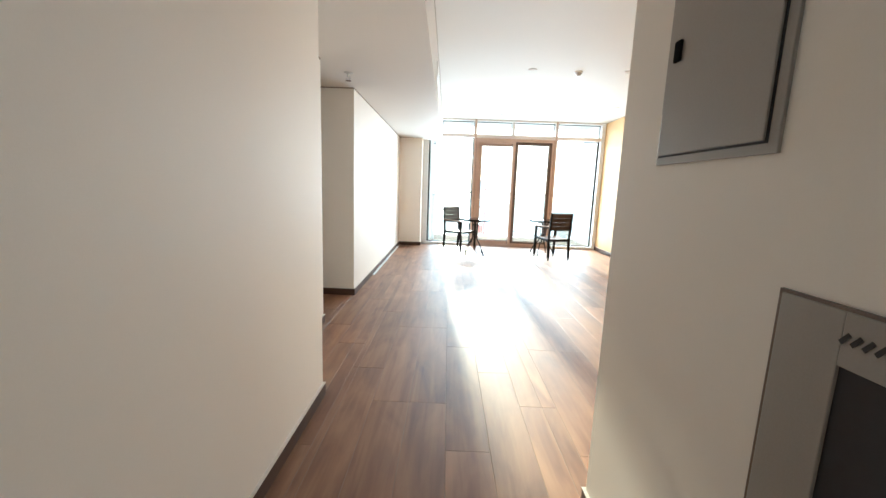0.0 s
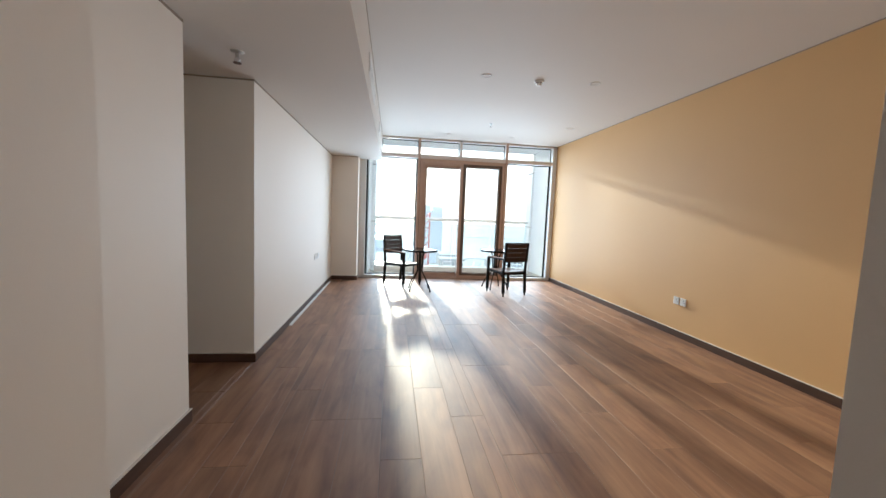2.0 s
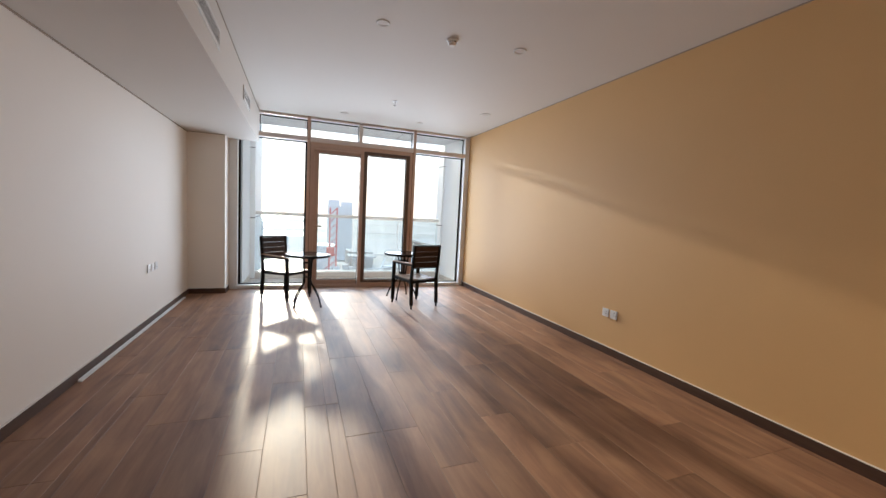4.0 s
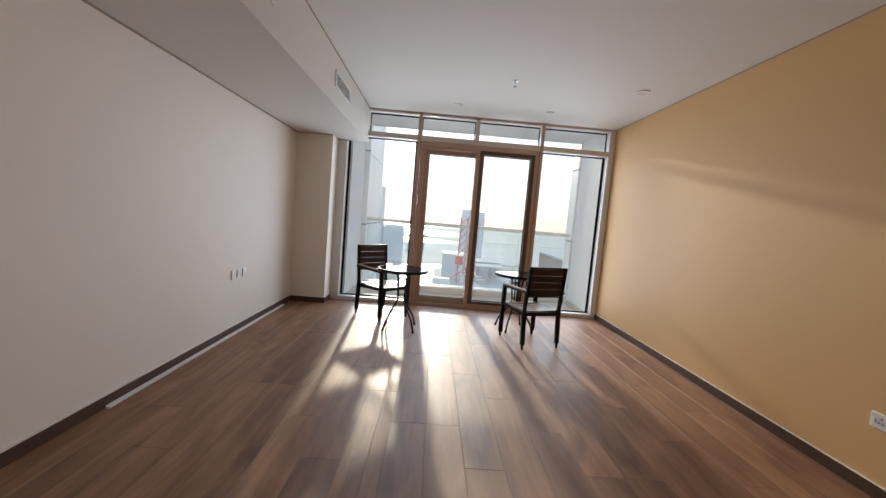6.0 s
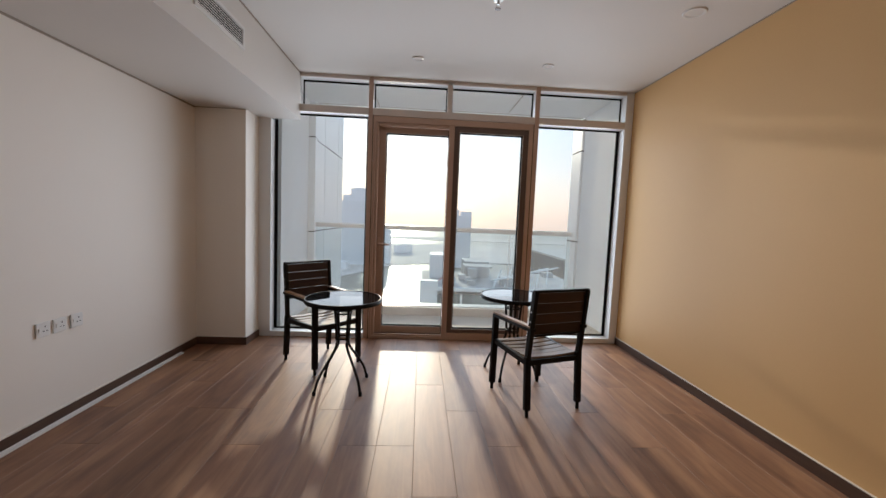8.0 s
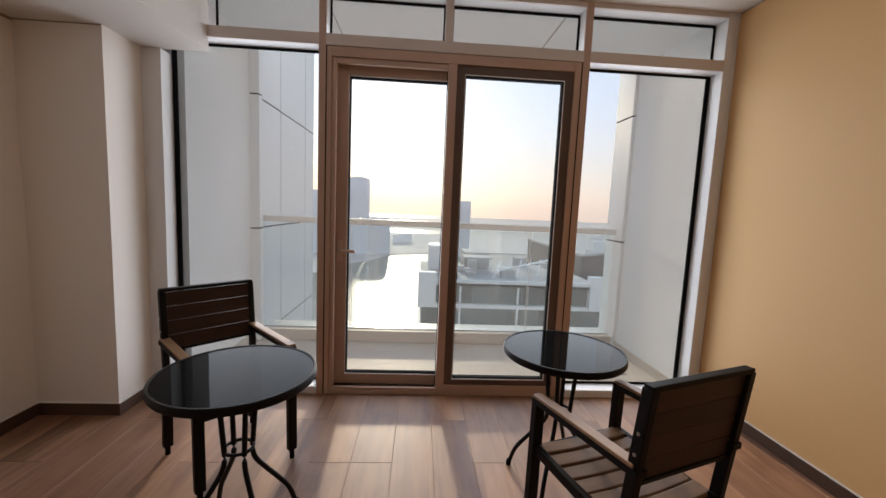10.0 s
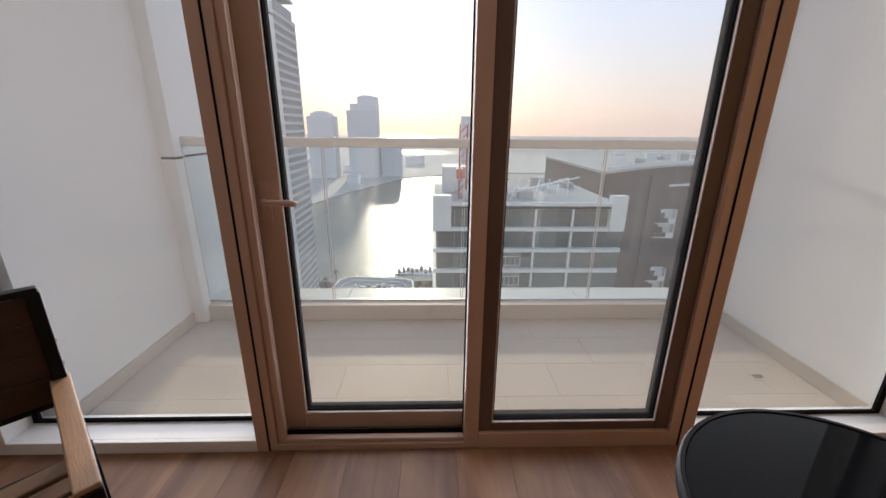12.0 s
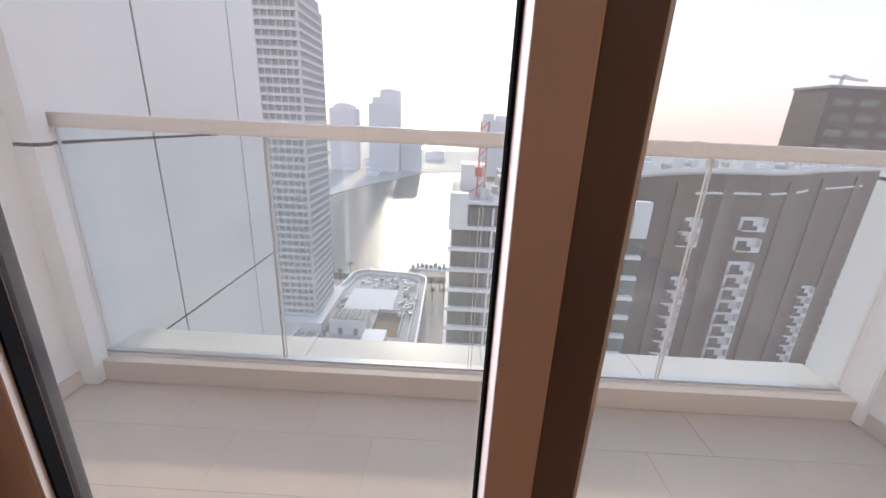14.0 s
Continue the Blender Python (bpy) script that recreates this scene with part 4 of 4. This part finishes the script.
def building_c():
    """Tall hotel-like tower, a grid of small balconies."""
    b = thing("balcony_tower", "tall pale tower with a dense grid of balconies", "building", (-70.5, 182, 0))
    x0, x1, y0, y1, top = -10.5, 12.5, -12.0, 16.0, 47.0
    part("wall", bx(x0 + 1.2, x1 - 1.2, y0 + 1.2, y1, G, top), MIDG, b, "shaded wall behind the balconies, its grey lightened for haze")
    n = int((top - G - 8) / 3.3)
    for i in range(n):
        z = top - 6 - 3.3 * i
        part("balcony_row", bx(x0, x1, y0, y1, z, z + 1.15), CONC, b, "pale balcony band")
    for k in range(9):
        x = x0 + 0.2 + k * (x1 - x0 - 0.7) / 8
        part("fin", bx(x, x + 0.3, y0 + 0.1, y0 + 1.25, G, top - 4), CONC, b)
    for k in range(11):
        y = y0 + 0.4 + k * (y1 - y0 - 0.8) / 10
        part("fin", bx(x1 - 1.25, x1 - 0.1, y, y + 0.3, G, top - 4), CONC, b)
    for k in range(10):
        x = x0 + k * (x1 - x0 - 0.9) / 9
        part("crown_fin", bx(x, x + 0.9, y0, y0 + 1.2, top - 3.5, top + 3), CONC, b)
    part("roof", bx(x0, x1, y0, y1, top + 3, top + 3.6), CONC, b)
    part("podium", bx(x0 - 4, x1 + 4, y0 - 6, y1 + 8, G, G + 12), CONC, b)


def far_tower(x0, x1, y, top, steps, label):
    """A tower across the water, haze put into its pale colour: shaft, set-backs, floor bands."""
    b = thing("far_tower", label, "building", ((x0 + x1) / 2, y, 0), group="towers across the lagoon")
    w, d = (x1 - x0), (x1 - x0) * 0.8
    part("wall", bx(-w / 2, w / 2, 0, d, G, top), FACT, b)
    base = top
    for i, (sx0, sx1, h) in enumerate(steps):
        part("set_back", bx(-w / 2 + sx0 * w, -w / 2 + sx1 * w - 0.2 * i, 1 + i, d - 1 - i, base, top + h), FACT, b)
        base = top + h if sx0 < 0.5 and i + 1 < len(steps) and steps[i + 1][2] > h else top
    bm = bmesh.new()
    z = G + 8
    while z < top - 3:
        bx(-w / 2 - 0.25, w / 2 + 0.25, -0.25, d + 0.25, z, z + 1.6, bm=bm)
        z += 4.2
    tagged(part("floor_bands", bm, CONC, b, "paler floor bands"), kind="stuff")


far_tower(-164, -107, 800, 29, ((0.12, 1.0, 12), (0.38, 1.0, 25), (0.5, 0.85, 27)), "stepped high-rise standing grey in the haze")
far_tower(-241, -191, 800, 18, ((0.15, 0.85, 6), (0.3, 0.7, 9)), "broad high-rise with a rounded crown in the haze")
far_tower(-285, -259, 800, 42, ((0.2, 0.8, 3),), "slim high-rise behind the lagoon")
far_tower(-105, -63, 830, -28, ((0.1, 0.9, 4),), "lower block beside the stepped high-rise")
far_tower(58, 104, 800, 8, ((0.0, 0.45, 12), (0.55, 1.0, 9)), "twin-topped high-rise in the haze")
rng = random.Random(21)
for i in range(26):
    x, y = rng.uniform(-460, -40), rng.uniform(660, 1150)
    if x > -150 and y < 830:
        continue
    b = thing("shore_house", "low building on the far shore, paled for haze", "building", (x, y, G), group="far shore buildings")
    w, d, h = rng.uniform(12, 30), rng.uniform(12, 26), rng.uniform(8, 34)
    part("wall", bx(0, w, 0, d, 0, h), FACT, b)
    part("roof", bx(-0.5, w + 0.5, -0.5, d + 0.5, h, h + 0.8), CONC, b)

building_a()
crane()
building_b()
building_c()

# waterfront block with a sunk courtyard roof
pod = thing("waterfront_block", "low pale block with a double parapet and plant-filled roof", "building", (0, 0, 0))
outline = [(-66, 150), (-10.6, 150), (-10.6, 228), (-11.5, 234), (-16, 237.5), (-48, 241), (-53, 240), (-57, 235), (-61, 200)]
part("wall", prism(outline, G, G + 7), CONC, pod)


def shrunk(k):
    """The roof outline drawn in towards its middle."""
    return [(-36 + (x + 36) * k, 195 + (y - 195) * (1 - (1 - k) * 0.6)) for x, y in outline]


part("roof", prism(shrunk(0.99), G + 7, G + 7.1), ROOF, pod)
for k, zt, wd, mt, lb in ((1.0, 9.0, 0.9, BANDW, "white outer parapet"), (0.84, 8.4, 0.5, CONC, "inner parapet")):
    ring = shrunk(k)
    for (xa, ya), (xb, yb) in zip(ring, ring[1:] + ring[:1]):
        part("parapet", bar((xa, ya, G + (7 + zt) / 2), (xb, yb, G + (7 + zt) / 2), zt - 7, wd, 0.0, side=(0, 0, 1)), mt, pod, lb)
part("courtyard", bx(-51, -25.5, 188, 213, G + 7.1, G + 8.0), CONC, pod, "pale courtyard roof")
part("sunk_court", bx(-32, -19.5, 164, 186, G + 7.1, G + 7.3), TRUNK, pod, "brown sunk court")
for lim in ((-32.3, -32, 164, 186), (-32, -19.5, 186, 186.3), (-19.5, -19.2, 164, 186)):
    part("court_wall", bx(*lim, G + 7.1, G + 9.4), CONC, pod)
blk = part("plant_house", bx(-50.5, -34, 164, 176, G + 7, G + 14), CONC, pod, "pale plant house")
for i in range(13):
    part("louvre", bx(-50 + i * 1.25, -49.3 + i * 1.25, 165, 175, G + 14, G + 14.8), FACG if i % 2 else ROOF, blk)
for xa in (-46.5, -39.5):
    part("door", bx(xa, xa + 2.0, 163.9, 164.0, G + 7.1, G + 10.4), FACG, blk, "dark door")
part("stair_house", bx(-33, -23.5, 150.8, 160, G + 7, G + 13), BANDW, pod, "white stair house")
rng = random.Random(3)
for i in range(150):
    k = i % 3
    if k == 0:
        x, y = rng.uniform(-23.5, -15), rng.uniform(182, 226)
    elif k == 1:
        x, y = rng.uniform(-50, -18), rng.uniform(216, 229)
    else:
        x, y = rng.uniform(-59, -52), rng.uniform(158, 200)
    w, d, h = rng.uniform(0.7, 2.0), rng.uniform(0.7, 2.0), rng.uniform(0.6, 2.0)
    part("roof_unit", bx(x, x + w, y, y + d, G + 7.1, G + 7.1 + h), (ROOF, CONC, FACG, BANDW)[rng.randrange(4)], pod)
setting("road_waterfront", prism([(-120, 262), (-60, 252), (40, 258), (40, 246), (-60, 242), (-120, 250)], G, G + 0.1), ASPHALT, "grey waterfront road", "road")
jet = thing("jetty", "small pontoon jetty with tented kiosks on the water", "jetty", (0, 0, 0))
part("deck", prism([(-26, 270), (0, 268), (2, 277), (-8, 282), (-20, 278)], G - 1.4, G - 0.6), CONC, jet)
for i in range(8):
    x, y = -24 + i * 3.2, 271.0 + (i % 3) * 2
    kiosk = part("kiosk", bx(x, x + 2.2, y, y + 2.0, G - 0.6, G + 1.4 + (i % 2)), ROOF, jet)
    z = G + 1.4 + (i % 2)
    tent = bmesh.new()
    apex = tent.verts.new((x + 1.1, y + 1.0, z + 1.7))
    rim = [tent.verts.new(v) for v in ((x - 0.4, y - 0.4, z), (x + 2.6, y - 0.4, z), (x + 2.6, y + 2.4, z), (x - 0.4, y + 2.4, z))]
    for k in range(4):
        tent.faces.new((rim[k], rim[(k + 1) % 4], apex))
    tent.faces.new(rim[::-1])
    part("tent_roof", tent, BANDW, kiosk, "pale pointed tent roof")


def palm(height):
    p = thing("palm_tree", "date palm on the waterfront", "tree", (0, 0, G), group="waterfront palms")
    part("trunk", rod((0, 0, 0), (0.15, 0, height), 0.28, 8, 0.18), TRUNK, p)
    bm = bmesh.new()
    rg = random.Random(int(height * 10))
    for k in range(26):
        a, up = rg.uniform(0, 6.28), rg.uniform(-0.2, 1.1)
        L_, pts = rg.uniform(2.2, 3.1), []
        for s in range(5):
            f = s / 4
            rr_, zz = L_ * f * math.cos(up * 0.8), height + L_ * (f * math.sin(up) - 0.75 * f * f)
            pts.append(Vector((0.15 + rr_ * math.cos(a), rr_ * math.sin(a), zz)))
        side = Vector((-math.sin(a), math.cos(a), 0))
        for s in range(4):
            wa, wb = 0.32 * (1 - abs(s / 4 - 0.4)), 0.32 * (1 - abs((s + 1) / 4 - 0.4)) * (0.2 if s == 3 else 1)
            q = [bm.verts.new(v) for v in (pts[s] - side * wa - Vector((0, 0, 0.12)), pts[s], pts[s + 1], pts[s + 1] - side * wb - Vector((0, 0, 0.12)))]
            bm.faces.new(q)
            q = [bm.verts.new(v) for v in (pts[s], pts[s] + side * wa - Vector((0, 0, 0.12)), pts[s + 1] + side * wb - Vector((0, 0, 0.12)), pts[s + 1])]
            bm.faces.new(q)
    part("crown", bm, PALMG, p)
    return p


first = palm(7.5)
rng = random.Random(12)
first.matrix_basis = pose(-64, 255, G)
for i in range(22):
    x = rng.uniform(-92, -62) if i < 15 else rng.uniform(-8, 8)
    y = rng.uniform(232, 256) if i < 15 else rng.uniform(212, 240)
    copy_thing(first, pose(x, y, G + 0.0, 0, 0, rng.uniform(0, 360)))

# ---------------------------------------------------------------- floor planks and balcony tiles, one by one
PW, PLN = 0.2262, 1.2975
plank_data = {}


def plank(x0, x1, y0, y1, parent, material, z0, z1, name, gap):
    w, d = round(x1 - x0 - gap, 4), round(y1 - y0 - gap, 4)
    if w < 0.004 or d < 0.004:
        return
    key = (name, w, d)
    if key not in plank_data:
        h = z1 - z0
        bm = bmesh.new()
        e = 0.0012
        lo = [bm.verts.new(v) for v in ((-w / 2, -d / 2, 0), (w / 2, -d / 2, 0), (w / 2, d / 2, 0), (-w / 2, d / 2, 0))]
        mi = [bm.verts.new((v.co.x, v.co.y, h - e)) for v in lo]
        hi = [bm.verts.new((v.co.x - math.copysign(e, v.co.x), v.co.y - math.copysign(e, v.co.y), h)) for v in lo]
        for a, b in ((lo, mi), (mi, hi)):
            for i in range(4):
                bm.faces.new((a[i], a[(i + 1) % 4], b[(i + 1) % 4], b[i]))
        bm.faces.new(hi)
        plank_data[key] = mesh_of(name, bm, material)
    ob = new(name, plank_data[key])
    ob.location = ((x0 + x1) / 2, (y0 + y1) / 2, z0)
    ob.parent = parent


def lay(x0, x1, y0, y1, c):
    """One run of planks along y; ends too short to cut join their neighbour."""
    cuts = [y0]
    y = 2.119 + (PLN / 3) * ((c * 2 + (c // 5)) % 3) - 8 * PLN
    while y < y1 - 0.06:
        if y > y0 + 0.06:
            cuts.append(y)
        y += PLN
    cuts.append(y1)
    for a, b in zip(cuts, cuts[1:]):
        plank(x0, x1, a, b, floor, WOOD, -0.003, 0.0, "plank", 0.0020)


def run(x):
    """Where the floor starts and ends along y at this x."""
    start = 3.87 if x < -1.165 else 2.59 if x < -0.76 else -1.3 if x < 0.60 else 1.80
    return start, 4.85 if x < XW else 9.07 if x < -0.625 else 9.38


edges = [-4.6, -1.165, XW, -0.76, -0.625, 0.60, XE]
for c in range(-25, 13):
    a, b = max(-4.6, 0.915 + c * PW), min(XE, 0.915 + (c + 1) * PW)
    if b <= a:
        continue
    xs = [a] + [e for e in edges if a < e < b] + [b]
    for p, q in zip(xs, xs[1:]):
        lay(p, q, *run((p + q) / 2), c)
for j in range(5):
    for i in range(9):
        xa, ya = -1.34 + 0.6 * i + 0.3 * (j % 2), 9.482 + 0.2985 * j
        xa2, xb2 = max(xa, BW + 0.013), min(xa + 0.6, BE - 0.013)
        ya2, yb2 = max(ya, 9.566), min(ya + 0.2985, 10.649)
        if xb2 > xa2 and yb2 > ya2:
            plank(xa2, xb2, ya2, yb2, bal, BTILE, BF - 0.004, BF, "tile", 0.0005)
